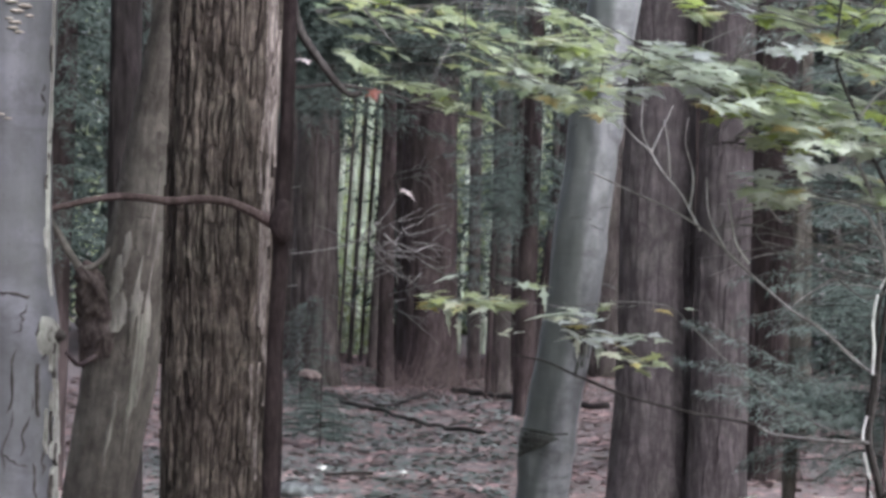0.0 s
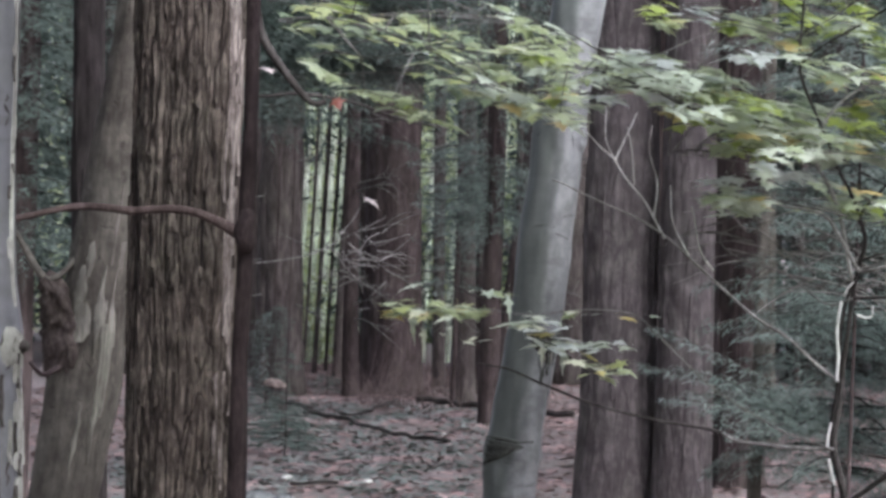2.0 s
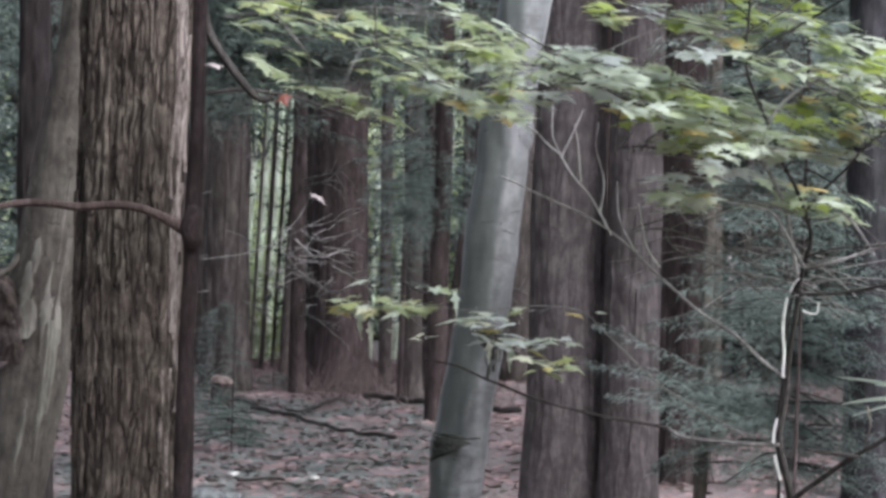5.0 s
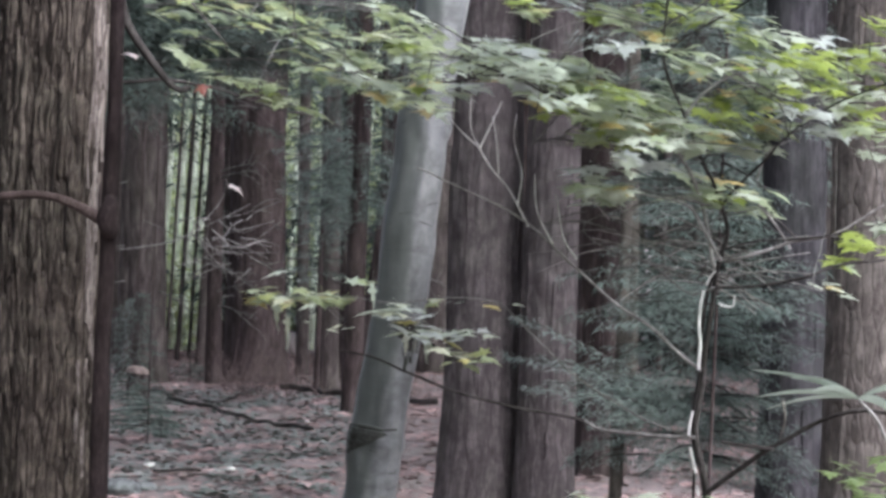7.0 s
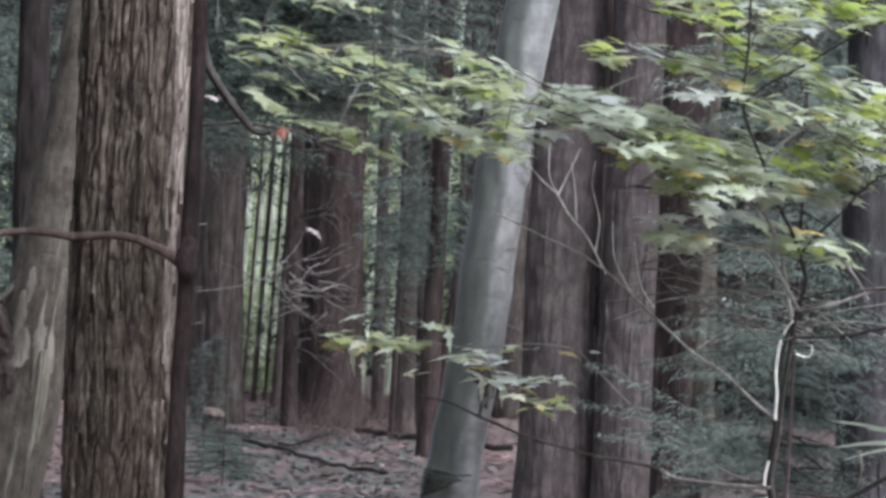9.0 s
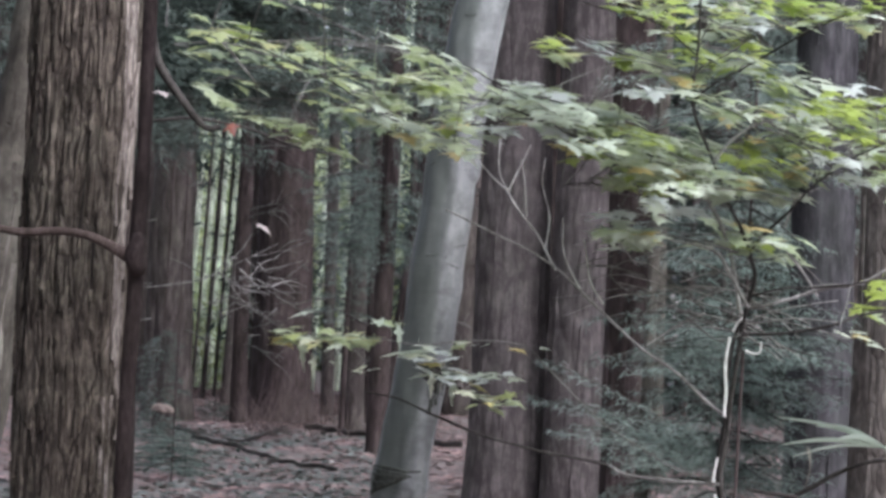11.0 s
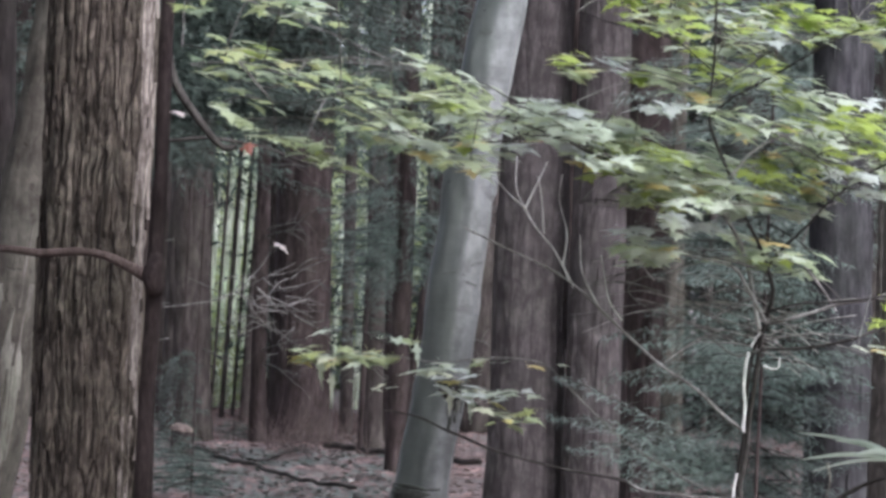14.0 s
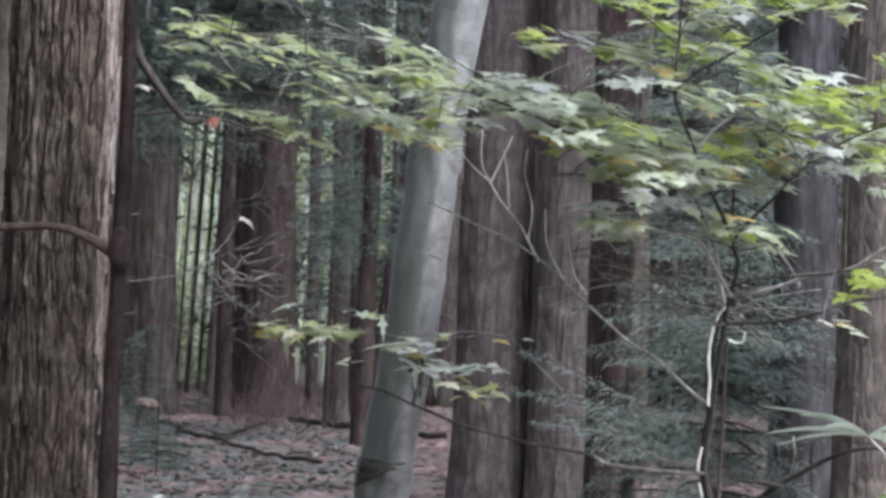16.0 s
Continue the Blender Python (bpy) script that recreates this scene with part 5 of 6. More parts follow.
streak(dark_maple, (1.682, 10.53, 1.572), (1.729, 10.53, 1.557), 2, "L")
streak(dark_maple, (1.342, 8.81, 1.493), (1.431, 8.81, 1.485), 2, "P", 0.08)
streak(dark_maple, (1.629, 9.31, 1.697), (1.714, 9.31, 1.690), 3, "P")
streak(dark_maple, (0.798, 10.31, 2.121), (0.987, 10.31, 2.092), 7, "P")
streak(dark_maple, (0.739, 9.31, 2.109), (0.890, 9.31, 2.085), 6, "M")
streak(dark_maple, (0.779, 9.32, 2.041), (0.949, 9.32, 2.016), 6, "P")
streak(dark_maple, (1.000, 10.47, 2.165), (1.096, 10.47, 2.134), 4, "M")
streak(dark_maple, (1.151, 10.31, 2.166), (1.260, 10.31, 2.132), 5, "G")
streak(dark_maple, (1.083, 9.43, 2.069), (1.198, 9.43, 2.036), 5, "L")
streak(dark_maple, (0.892, 10.44, 2.143), (0.977, 10.44, 2.129), 3, "L")
streak(dark_maple, (1.214, 9.81, 2.136), (1.333, 9.81, 2.114), 5, "G")
streak(dark_maple, (0.859, 10.02, 2.024), (0.981, 10.02, 2.004), 5, "M")
streak(dark_maple, (0.931, 9.31, 1.961), (1.082, 9.31, 1.947), 4, "P")
streak(dark_maple, (1.348, 10.41, 2.276), (1.496, 10.41, 2.245), 5, "P")
streak(dark_maple, (1.242, 10.04, 2.179), (1.404, 10.04, 2.160), 5, "M")
streak(dark_maple, (0.933, 10.45, 2.223), (1.060, 10.45, 2.200), 4, "Q")
set_leaf(dark_maple, (1.47, 9.30, 1.49), 0.07, M_TURNED, -60, 15, 0)
set_leaf(dark_maple, (0.87, 9.40, 2.32), 0.085, M_TURNED, -100, 14, 0)
spray(dark_maple, (1.45, 8.80, 0.90), (1.68, 8.80, 0.89), 22, 0.05, 0.2, 0.095, 0.0, main_tissue=M_GREEN)
spray(dark_maple, (0.62, 9.20, 0.77), (1.08, 9.20, 0.78), 14, 0.012, 0.15, 0.12, 0.6)
finish(dark_maple)

# pale-stemmed sapling; pale strips on the stem paint its lit side
pale_maple = thing("maple_sapling", (1.11, 9.65, -0.03), "maple sapling with painted stem highlights and long bare branches", "sapling", "maple saplings")
pale_maple.location.z = 0
twig(pale_maple, [(1.125, 9.56, -0.03), (1.115, 9.56, 0.6), (1.095, 9.56, 0.80), (1.06, 9.56, 0.95), (1.055, 9.56, 1.05), (1.075, 9.56, 1.19), (1.075, 9.56, 1.30), (1.085, 9.56, 1.42), (1.11, 9.54, 1.524)], 0.008, 0.0055, M_TWIG_DARK, "trunk", "", 90, 0.004)
twig(pale_maple, [(1.061, 9.49, 1.190), (1.063, 9.49, 1.238), (1.064, 9.49, 1.281), (1.058, 9.49, 1.344), (1.060, 9.49, 1.402), (1.070, 9.49, 1.460)], 0.0058, 0.005, M_TWIG_PALE, "bark_patch", "pale strip painting the lit side of the stem", 30, 0.002)
twig(pale_maple, [(1.079, 9.49, 1.479), (1.094, 9.49, 1.508), (1.110, 9.49, 1.528)], 0.004, 0.003, M_TWIG_PALE, "bark_patch", "pale strip painting the lit side of the stem", 12, 0.002)
twig(pale_maple, [(1.035, 9.49, 0.965), (1.038, 9.49, 1.007), (1.046, 9.49, 1.050)], 0.0045, 0.005, M_TWIG_PALE, "bark_patch", "pale strip painting the lit side of the stem", 12, 0.002)
twig(pale_maple, [(1.062, 9.49, 0.839), (1.051, 9.49, 0.882), (1.040, 9.49, 0.926)], 0.0052, 0.004, M_TWIG_PALE, "bark_patch", "pale strip painting the lit side of the stem", 12, 0.002)
twig(pale_maple, [(1.074, 9.49, 0.762), (1.067, 9.49, 0.796)], 0.004, 0.003, M_TWIG_PALE, "bark_patch", "pale strip painting the lit side of the stem", 8, 0.002)
twig(pale_maple, [(1.125, 9.50, 1.417), (1.15, 9.50, 1.408), (1.175, 9.50, 1.413), (1.178, 9.50, 1.449)], 0.004, 0.003, M_TWIG_PALE, "twig", "", 14, 0.0)
main = twig(pale_maple, [(1.07, 9.50, 1.188), (0.996, 9.55, 1.244), (0.897, 9.55, 1.328), (0.798, 9.55, 1.392), (0.699, 9.55, 1.476), (0.60, 9.55, 1.555), (0.49, 9.55, 1.654), (0.402, 9.55, 1.709), (0.313, 9.55, 1.751), (0.167, 9.55, 1.818), (0.088, 9.55, 1.85)], 0.0062, 0.003, M_TWIG, "branch", "long bare grey branch", 70)
for p in ([(0.48, 9.70, 1.66), (0.41, 9.70, 1.78), (0.34, 9.70, 1.86), (0.30, 9.70, 1.93), (0.27, 9.70, 2.00), (0.27, 9.70, 2.11)], [(0.37, 9.70, 1.84), (0.36, 9.70, 1.94), (0.34, 9.70, 2.04)], [(0.30, 9.70, 1.93), (0.25, 9.70, 1.97), (0.20, 9.70, 2.02)],
          [(0.30, 9.70, 1.92), (0.33, 9.70, 1.99), (0.37, 9.70, 2.09)], [(0.65, 9.70, 1.55), (0.60, 9.70, 1.63), (0.57, 9.70, 1.77)],
          [(0.44, 9.70, 1.73), (0.45, 9.72, 1.84), (0.42, 9.75, 1.96), (0.43, 9.75, 2.05)], [(0.56, 9.60, 1.60), (0.50, 9.62, 1.72), (0.49, 9.62, 1.84)]):
    twig(main, p, 0.004, 0.002, M_TWIG_PALE, "twig", rings=20)
low = twig(pale_maple, [(1.045, 9.50, 0.96), (0.85, 9.50, 1.03), (0.629, 9.45, 1.172), (0.445, 9.40, 1.333), (0.377, 9.40, 1.395), (0.25, 9.40, 1.41), (0.12, 9.40, 1.405), (0.0, 9.40, 1.39), (-0.15, 9.40, 1.405), (-0.30, 9.40, 1.41), (-0.42, 9.40, 1.395)], 0.003, 0.002, M_TWIG_MID, "branch", "thin drooping branch", 60)
spray(pale_maple, (-0.43, 9.40, 1.412), (-0.15, 9.40, 1.405), 16, 0.011, 0.14, 0.095, 0.25, bare=True)
spray(pale_maple, (-0.32, 9.40, 1.425), (-0.16, 9.40, 1.40), 8, 0.010, 0.14, 0.085, 0.2, bare=True)
spray(pale_maple, (-0.24, 9.40, 1.483), (-0.04, 9.40, 1.463), 3, 0.004, 0.08, 0.085, 0.8)
spray(pale_maple, (-0.06, 9.40, 1.366), (0.11, 9.40, 1.385), 8, 0.01, 0.1, 0.085, 0.6, bare=True, main_tissue=M_PALE_SHEEN)
spray(pale_maple, (0.02, 9.40, 1.32), (0.28, 9.40, 1.296), 12, 0.012, 0.1, 0.09, 0.6, main_tissue=M_PALE_SHEEN)
spray(pale_maple, (0.15, 9.40, 1.25), (0.33, 9.40, 1.213), 9, 0.012, 0.1, 0.085, 0.3, 0.15)
spray(pale_maple, (0.15, 9.40, 1.405), (0.36, 9.40, 1.405), 4, 0.004, 0.08, 0.06, 0.5, 0.3, bare=True)
spray(pale_maple, (-0.25, 9.40, 1.315), (-0.10, 9.40, 1.312), 2, 0.006, 0.08, 0.06, 0.9, bare=True)
set_leaf(pale_maple, (-0.41, 9.38, 1.375), 0.085, M_TURNED, 175, 4, 0)
for p, z in (((-0.372, 9.40, 1.389), 0.11), ((-0.336, 9.40, 1.33), 0.07), ((-0.055, 9.40, 1.452), 0.09), ((0.134, 9.40, 1.285), 0.1), ((0.06, 9.40, 1.29), 0.08)):
    set_leaf(pale_maple, p, z, M_MAPLE_PALE, lrng.choice((-20, -160)), 82, 0)
leafy_limb(pale_maple, [(0.92, 9.60, 2.04), (0.66, 9.60, 2.09), (0.39, 9.60, 2.17), (0.12, 9.60, 2.14), (-0.11, 9.60, 2.17), (-0.39, 9.60, 2.30), (-0.62, 9.60, 2.39), (-0.90, 9.60, 2.44)], 0.007, 0.002)
leafy_limb(pale_maple, [(0.66, 9.60, 2.09), (0.45, 9.95, 2.22), (0.15, 10.20, 2.38), (-0.20, 10.30, 2.48)], 0.005, 0.002)
leafy_limb(pale_maple, [(0.39, 9.60, 2.17), (0.15, 9.25, 2.22), (-0.20, 9.05, 2.24), (-0.55, 9.00, 2.22)], 0.004, 0.002)
part("branch", tube([(1.12, 9.60, 1.53), (1.05, 9.65, 1.82), (0.92, 9.60, 2.04)], [0.007, 0.007, 0.006], M_TWIG, 7, 20, None, 0.008), pale_maple)
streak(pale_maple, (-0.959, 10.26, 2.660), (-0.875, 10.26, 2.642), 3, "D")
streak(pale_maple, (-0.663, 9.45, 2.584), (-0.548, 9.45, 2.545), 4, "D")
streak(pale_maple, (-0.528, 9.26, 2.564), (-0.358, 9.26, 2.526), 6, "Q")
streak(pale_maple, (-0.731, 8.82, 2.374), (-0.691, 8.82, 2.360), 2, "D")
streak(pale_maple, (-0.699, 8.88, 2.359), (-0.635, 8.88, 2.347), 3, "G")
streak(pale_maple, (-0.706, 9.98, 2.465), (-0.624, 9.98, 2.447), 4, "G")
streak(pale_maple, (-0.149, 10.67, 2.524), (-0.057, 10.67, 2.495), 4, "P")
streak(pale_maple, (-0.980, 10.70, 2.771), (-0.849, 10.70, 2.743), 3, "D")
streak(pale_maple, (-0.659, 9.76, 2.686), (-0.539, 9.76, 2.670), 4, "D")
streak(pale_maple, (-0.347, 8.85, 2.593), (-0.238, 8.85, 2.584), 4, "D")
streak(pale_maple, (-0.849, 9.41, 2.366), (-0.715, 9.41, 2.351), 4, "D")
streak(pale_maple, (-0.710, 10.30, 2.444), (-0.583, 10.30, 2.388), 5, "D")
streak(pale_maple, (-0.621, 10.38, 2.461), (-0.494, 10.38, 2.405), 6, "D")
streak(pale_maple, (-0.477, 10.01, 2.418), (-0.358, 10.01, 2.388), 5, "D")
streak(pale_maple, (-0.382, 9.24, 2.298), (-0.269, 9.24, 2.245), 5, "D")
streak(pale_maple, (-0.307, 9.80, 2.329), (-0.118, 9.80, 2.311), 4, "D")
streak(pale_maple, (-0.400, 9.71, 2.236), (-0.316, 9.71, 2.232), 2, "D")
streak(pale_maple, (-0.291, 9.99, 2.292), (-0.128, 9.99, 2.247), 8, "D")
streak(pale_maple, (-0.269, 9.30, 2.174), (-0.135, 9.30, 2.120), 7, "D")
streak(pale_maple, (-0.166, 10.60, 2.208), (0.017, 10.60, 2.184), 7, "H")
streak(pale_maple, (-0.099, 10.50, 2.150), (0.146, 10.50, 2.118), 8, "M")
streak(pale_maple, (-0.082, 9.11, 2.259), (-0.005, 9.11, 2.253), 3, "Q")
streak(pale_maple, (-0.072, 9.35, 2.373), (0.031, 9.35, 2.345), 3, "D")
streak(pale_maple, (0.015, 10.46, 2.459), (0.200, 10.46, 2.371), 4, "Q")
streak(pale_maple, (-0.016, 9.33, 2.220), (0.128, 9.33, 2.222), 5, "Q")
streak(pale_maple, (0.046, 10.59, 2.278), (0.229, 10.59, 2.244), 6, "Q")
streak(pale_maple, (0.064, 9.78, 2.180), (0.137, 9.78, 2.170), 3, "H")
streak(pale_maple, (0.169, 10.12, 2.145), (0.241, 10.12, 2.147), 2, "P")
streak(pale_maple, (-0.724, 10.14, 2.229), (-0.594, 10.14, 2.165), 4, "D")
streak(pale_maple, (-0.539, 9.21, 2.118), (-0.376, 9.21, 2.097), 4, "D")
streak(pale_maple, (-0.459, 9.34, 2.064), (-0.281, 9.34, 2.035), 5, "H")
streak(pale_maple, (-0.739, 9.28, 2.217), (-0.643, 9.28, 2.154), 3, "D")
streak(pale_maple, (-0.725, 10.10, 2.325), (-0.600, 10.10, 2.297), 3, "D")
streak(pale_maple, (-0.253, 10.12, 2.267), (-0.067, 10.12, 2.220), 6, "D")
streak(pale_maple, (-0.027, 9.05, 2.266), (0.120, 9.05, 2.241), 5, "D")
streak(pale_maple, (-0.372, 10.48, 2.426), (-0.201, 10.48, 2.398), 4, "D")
streak(pale_maple, (0.270, 9.60, 2.282), (0.396, 9.60, 2.253), 6, "P")
streak(pale_maple, (0.337, 9.26, 2.219), (0.488, 9.26, 2.167), 7, "P")
streak(pale_maple, (0.526, 9.63, 2.229), (0.673, 9.63, 2.193), 6, "P")
streak(pale_maple, (0.499, 10.66, 2.187), (0.651, 10.66, 2.165), 6, "M")
streak(pale_maple, (0.601, 9.86, 2.170), (0.781, 9.86, 2.140), 7, "M")
streak(pale_maple, (0.732, 9.99, 2.109), (0.858, 9.99, 2.089), 5, "G")
streak(pale_maple, (0.516, 10.55, 2.135), (0.613, 10.55, 2.120), 3, "Y")
streak(pale_maple, (0.728, 10.63, 2.100), (0.878, 10.63, 2.077), 5, "G")
streak(pale_maple, (0.708, 10.24, 2.009), (0.837, 10.24, 1.990), 5, "G")
streak(pale_maple, (0.646, 9.59, 2.410), (0.740, 9.59, 2.389), 3, "G")
streak(pale_maple, (0.753, 9.92, 2.448), (0.842, 9.92, 2.398), 4, "M")
streak(pale_maple, (0.221, 9.93, 2.291), (0.342, 9.93, 2.269), 6, "P")
streak(pale_maple, (0.316, 10.11, 2.329), (0.429, 10.11, 2.310), 5, "W")
streak(pale_maple, (0.239, 10.19, 2.258), (0.377, 10.19, 2.240), 6, "P")
streak(pale_maple, (0.360, 10.41, 2.263), (0.533, 10.41, 2.235), 7, "M")
streak(pale_maple, (0.434, 10.11, 2.304), (0.508, 10.11, 2.282), 4, "G")
streak(pale_maple, (0.424, 10.38, 2.209), (0.533, 10.38, 2.183), 5, "W")
streak(pale_maple, (0.458, 9.04, 2.199), (0.536, 9.04, 2.165), 4, "P")
streak(pale_maple, (0.548, 9.70, 2.205), (0.693, 9.70, 2.179), 7, "M")
streak(pale_maple, (0.548, 10.42, 2.198), (0.662, 10.42, 2.179), 5, "H")
streak(pale_maple, (0.679, 9.97, 2.171), (0.781, 9.97, 2.152), 5, "L")
streak(pale_maple, (0.619, 10.35, 2.260), (0.776, 10.35, 2.252), 5, "P")
streak(pale_maple, (0.595, 9.17, 2.084), (0.765, 9.17, 2.069), 7, "M")
streak(pale_maple, (0.702, 9.70, 2.100), (0.810, 9.70, 2.080), 5, "P")
streak(pale_maple, (0.666, 9.37, 2.030), (0.777, 9.37, 2.011), 5, "G")
streak(pale_maple, (0.660, 9.82, 2.004), (0.807, 9.82, 1.987), 6, "G")
streak(pale_maple, (0.220, 9.86, 2.157), (0.300, 9.86, 2.147), 3, "W")
streak(pale_maple, (0.060, 9.33, 2.152), (0.128, 9.33, 2.139), 3, "Y")
streak(pale_maple, (0.662, 9.42, 2.280), (0.781, 9.42, 2.263), 4, "W")
streak(pale_maple, (0.730, 10.37, 2.449), (0.877, 10.37, 2.433), 5, "H")
streak(pale_maple, (0.039, 10.15, 2.377), (0.147, 10.15, 2.335), 4, "D")
streak(pale_maple, (0.100, 9.24, 2.058), (0.179, 9.24, 2.035), 4, "M")
streak(pale_maple, (0.599, 10.20, 2.274), (0.662, 10.20, 2.260), 3, "G")
streak(pale_maple, (0.243, 9.21, 2.222), (0.337, 9.21, 2.206), 4, "M")
streak(pale_maple, (0.464, 9.93, 2.217), (0.586, 9.93, 2.188), 5, "G")
streak(pale_maple, (-0.241, 9.19, 2.220), (-0.110, 9.19, 2.198), 4, "D")
streak(pale_maple, (0.000, 9.00, 2.229), (0.128, 9.00, 2.211), 5, "G")
streak(pale_maple, (-0.159, 9.10, 2.148), (0.008, 9.10, 2.096), 6, "P")
streak(pale_maple, (-0.015, 9.77, 2.132), (0.149, 9.77, 2.086), 6, "M")
streak(pale_maple, (0.385, 9.01, 2.169), (0.550, 9.01, 2.134), 6, "P")
streak(pale_maple, (0.562, 9.53, 2.165), (0.746, 9.53, 2.124), 7, "G")
streak(pale_maple, (0.477, 8.98, 2.076), (0.641, 8.98, 2.045), 6, "P")
streak(pale_maple, (0.615, 9.12, 2.036), (0.782, 9.12, 2.004), 6, "M")
streak(pale_maple, (0.457, 9.80, 2.256), (0.557, 9.80, 2.231), 4, "W")
streak(pale_maple, (0.656, 9.09, 2.109), (0.777, 9.09, 2.084), 5, "L")
streak(pale_maple, (0.542, 9.48, 2.084), (0.639, 9.48, 2.068), 4, "L")
streak(pale_maple, (0.247, 9.31, 2.172), (0.342, 9.31, 2.156), 3, "M")
set_leaf(pale_maple, (-0.65, 9.40, 2.10), 0.055, M_RED, -60, 50, 20)
set_leaf(pale_maple, (-0.89, 9.40, 2.20), 0.06, M_WHITE, -60, 15, 0)
set_leaf(pale_maple, (-0.54, 9.40, 1.77), 0.065, M_WHITE, -30, 25, 0)
set_leaf(pale_maple, (-0.07, 9.30, 2.09), 0.1, M_TURNED, -60, 25, 0)
for i in range(46):
    a = Vector((0.71, 9.90, 1.69)).lerp(Vector((1.25, 9.90, 1.50)), lrng.random()) + Vector((0, lrng.uniform(-0.2, 0.4), lrng.uniform(-0.08, 0.1)))
    d = Vector((lrng.choice((-1, 1)) * lrng.uniform(0.12, 0.34), lrng.uniform(-0.1, 0.1), lrng.uniform(-0.16, 0.14)))
    twig(pale_maple, [a, a + d * 0.5 + Vector((0, 0, lrng.uniform(0.0, 0.03))), a + d], 0.0035, 0.0018, lrng.choice((M_TWIG, M_TWIG, M_TWIG_MID)), "twig", rings=12, wander=0.012, seed=i * 3.3)
finish(pale_maple)

# buckeye sprig with long narrow leaflets
buckeye = thing("buckeye_sapling", (1.57, 8.90, 0.09), "buckeye sapling with long pale green leaflets", "sapling")
buckeye.location.z = 0
twig(buckeye, [(1.57, 8.90, 0.07), (1.66, 8.90, 0.79), (1.59, 8.90, 1.04), (1.51, 8.90, 1.14)], 0.01, 0.005, M_TWIG, "trunk", "", 30)


def leaflet(tree, a, b, half, material=M_BUCKEYE):
    a, b = Vector(a), Vector(b)
    side = Vector((0.15, -0.5, 0.55)).normalized()
    verts, faces = [], []
    for i in range(9):
        s = i / 8
        w = half * math.sin(math.pi * (0.06 + 0.9 * s)) ** 0.8
        c = a.lerp(b, s) + Vector((0, 0, 0.02 * math.sin(math.pi * s)))
        verts += [c - side * w, c + Vector((0, 0, -0.15 * w)), c + side * w]
    for i in range(8):
        for j in (0, 1):
            faces.append((i * 3 + j, i * 3 + j + 1, i * 3 + j + 4, i * 3 + j + 3))
    part("leaflet", (verts, faces, material), tree)


HUB = (1.51, 8.90, 1.14)
for tip, h in (((1.17, 8.90, 1.22), 0.012), ((1.17, 8.80, 1.14), 0.016), ((1.29, 8.90, 1.20), 0.02), ((1.21, 8.85, 1.10), 0.012), ((1.67, 8.80, 1.18), 0.025), ((1.60, 8.70, 1.10), 0.028), ((1.33, 8.70, 1.17), 0.022)):
    leaflet(buckeye, HUB, tip, h * 0.62)
twig(buckeye, [(1.26, 8.85, 1.13), (1.27, 8.85, 1.07), (1.26, 8.90, 1.00)], 0.004, 0.002, M_WOOD, "twig")

# ---- conifers ----
hrng = random.Random(77)


NEEDLES = ([(0, 0, 0), (0.3, 0.055, 0.03), (1, 0, -0.12), (0.3, -0.055, 0.03)], [(0, 1, 2, 3)])


def bough(tree, a, b, reach, sag=0.15, step=0.03, size=0.05, material=M_NEEDLE):
    """A flat hemlock bough from a to b: a woody axis and feathery side twigs that grow shorter to the tip."""
    a, b = Vector(a), Vector(b)
    length = (b - a).length
    mid = (a + b) / 2 + Vector((0, 0, sag * length))
    n = max(8, int(length / step))
    line = [(1 - s) ** 2 * a + 2 * s * (1 - s) * mid + s * s * b for s in [i / n for i in range(n + 1)]]
    limb = twig(tree, line[::max(1, n // 8)], 0.006, 0.002, M_TWIG_DARK, "bough", "", 16, 0.004, a.x)
    places = []
    for i in range(1, n):
        ahead = (line[i + 1] - line[i - 1]).normalized()
        side = ahead.cross(Vector((0, 0, 1))).normalized()
        s = i / n
        if s < 0.04:
            continue
        for sgn in (-1, 1):
            ln = reach * (1.05 - s) * hrng.uniform(0.6, 1.2)
            d = (side * sgn + ahead * hrng.uniform(0.5, 1.0) + Vector((0, 0, hrng.gauss(-0.25, 0.3)))).normalized()
            k = max(4, int(ln / (size * 0.2)))
            for j in range(k):
                t = (j + 0.5) / k
                p = line[i] + d * ln * t + Vector((0, 0, -0.4 * ln * t * t + hrng.gauss(0, 0.012)))
                w = d.cross(Vector((0, 0, 1))).normalized() * (1 if j % 2 else -1)
                x = (d + w * 0.8 + Vector((0, 0, hrng.gauss(-0.25, 0.35)))).normalized()
                z = Vector((hrng.gauss(0, 0.5), hrng.gauss(-0.45, 0.5), 1))
                y = z.cross(x).normalized()
                z = x.cross(y)
                q = size * hrng.uniform(0.6, 1.2)
                places.append(((x.x * q, y.x * q, z.x * q, p.x), (x.y * q, y.y * q, z.y * q, p.y), (x.z * q, y.z * q, z.z * q, p.z), (0, 0, 0, 1)))
    v, f = repeat(*NEEDLES, places)
    part("needles", (v, f, material, False), limb, kind="stuff")


def conifer(base, top_z, r, label, group="conifers"):
    tree = thing("hemlock_tree", (base[0], base[1], 0), label, "tree", group)
    x, y = base[0], base[1]
    part("trunk", tube([(x, y, -0.1), (x + 0.03, y, 3), (x, y, top_z)], [r * 1.2, r, r * 0.5], M_DARK, 14, 40, lumpy(r * 0.1, x)), tree)
    return tree


# young hemlock on the right, behind the saplings
h1 = conifer((1.61, 14.50, 0.87), 2.2, 0.006, "young hemlock with drooping blue-green boughs")
x, y = h1.location.x, h1.location.y
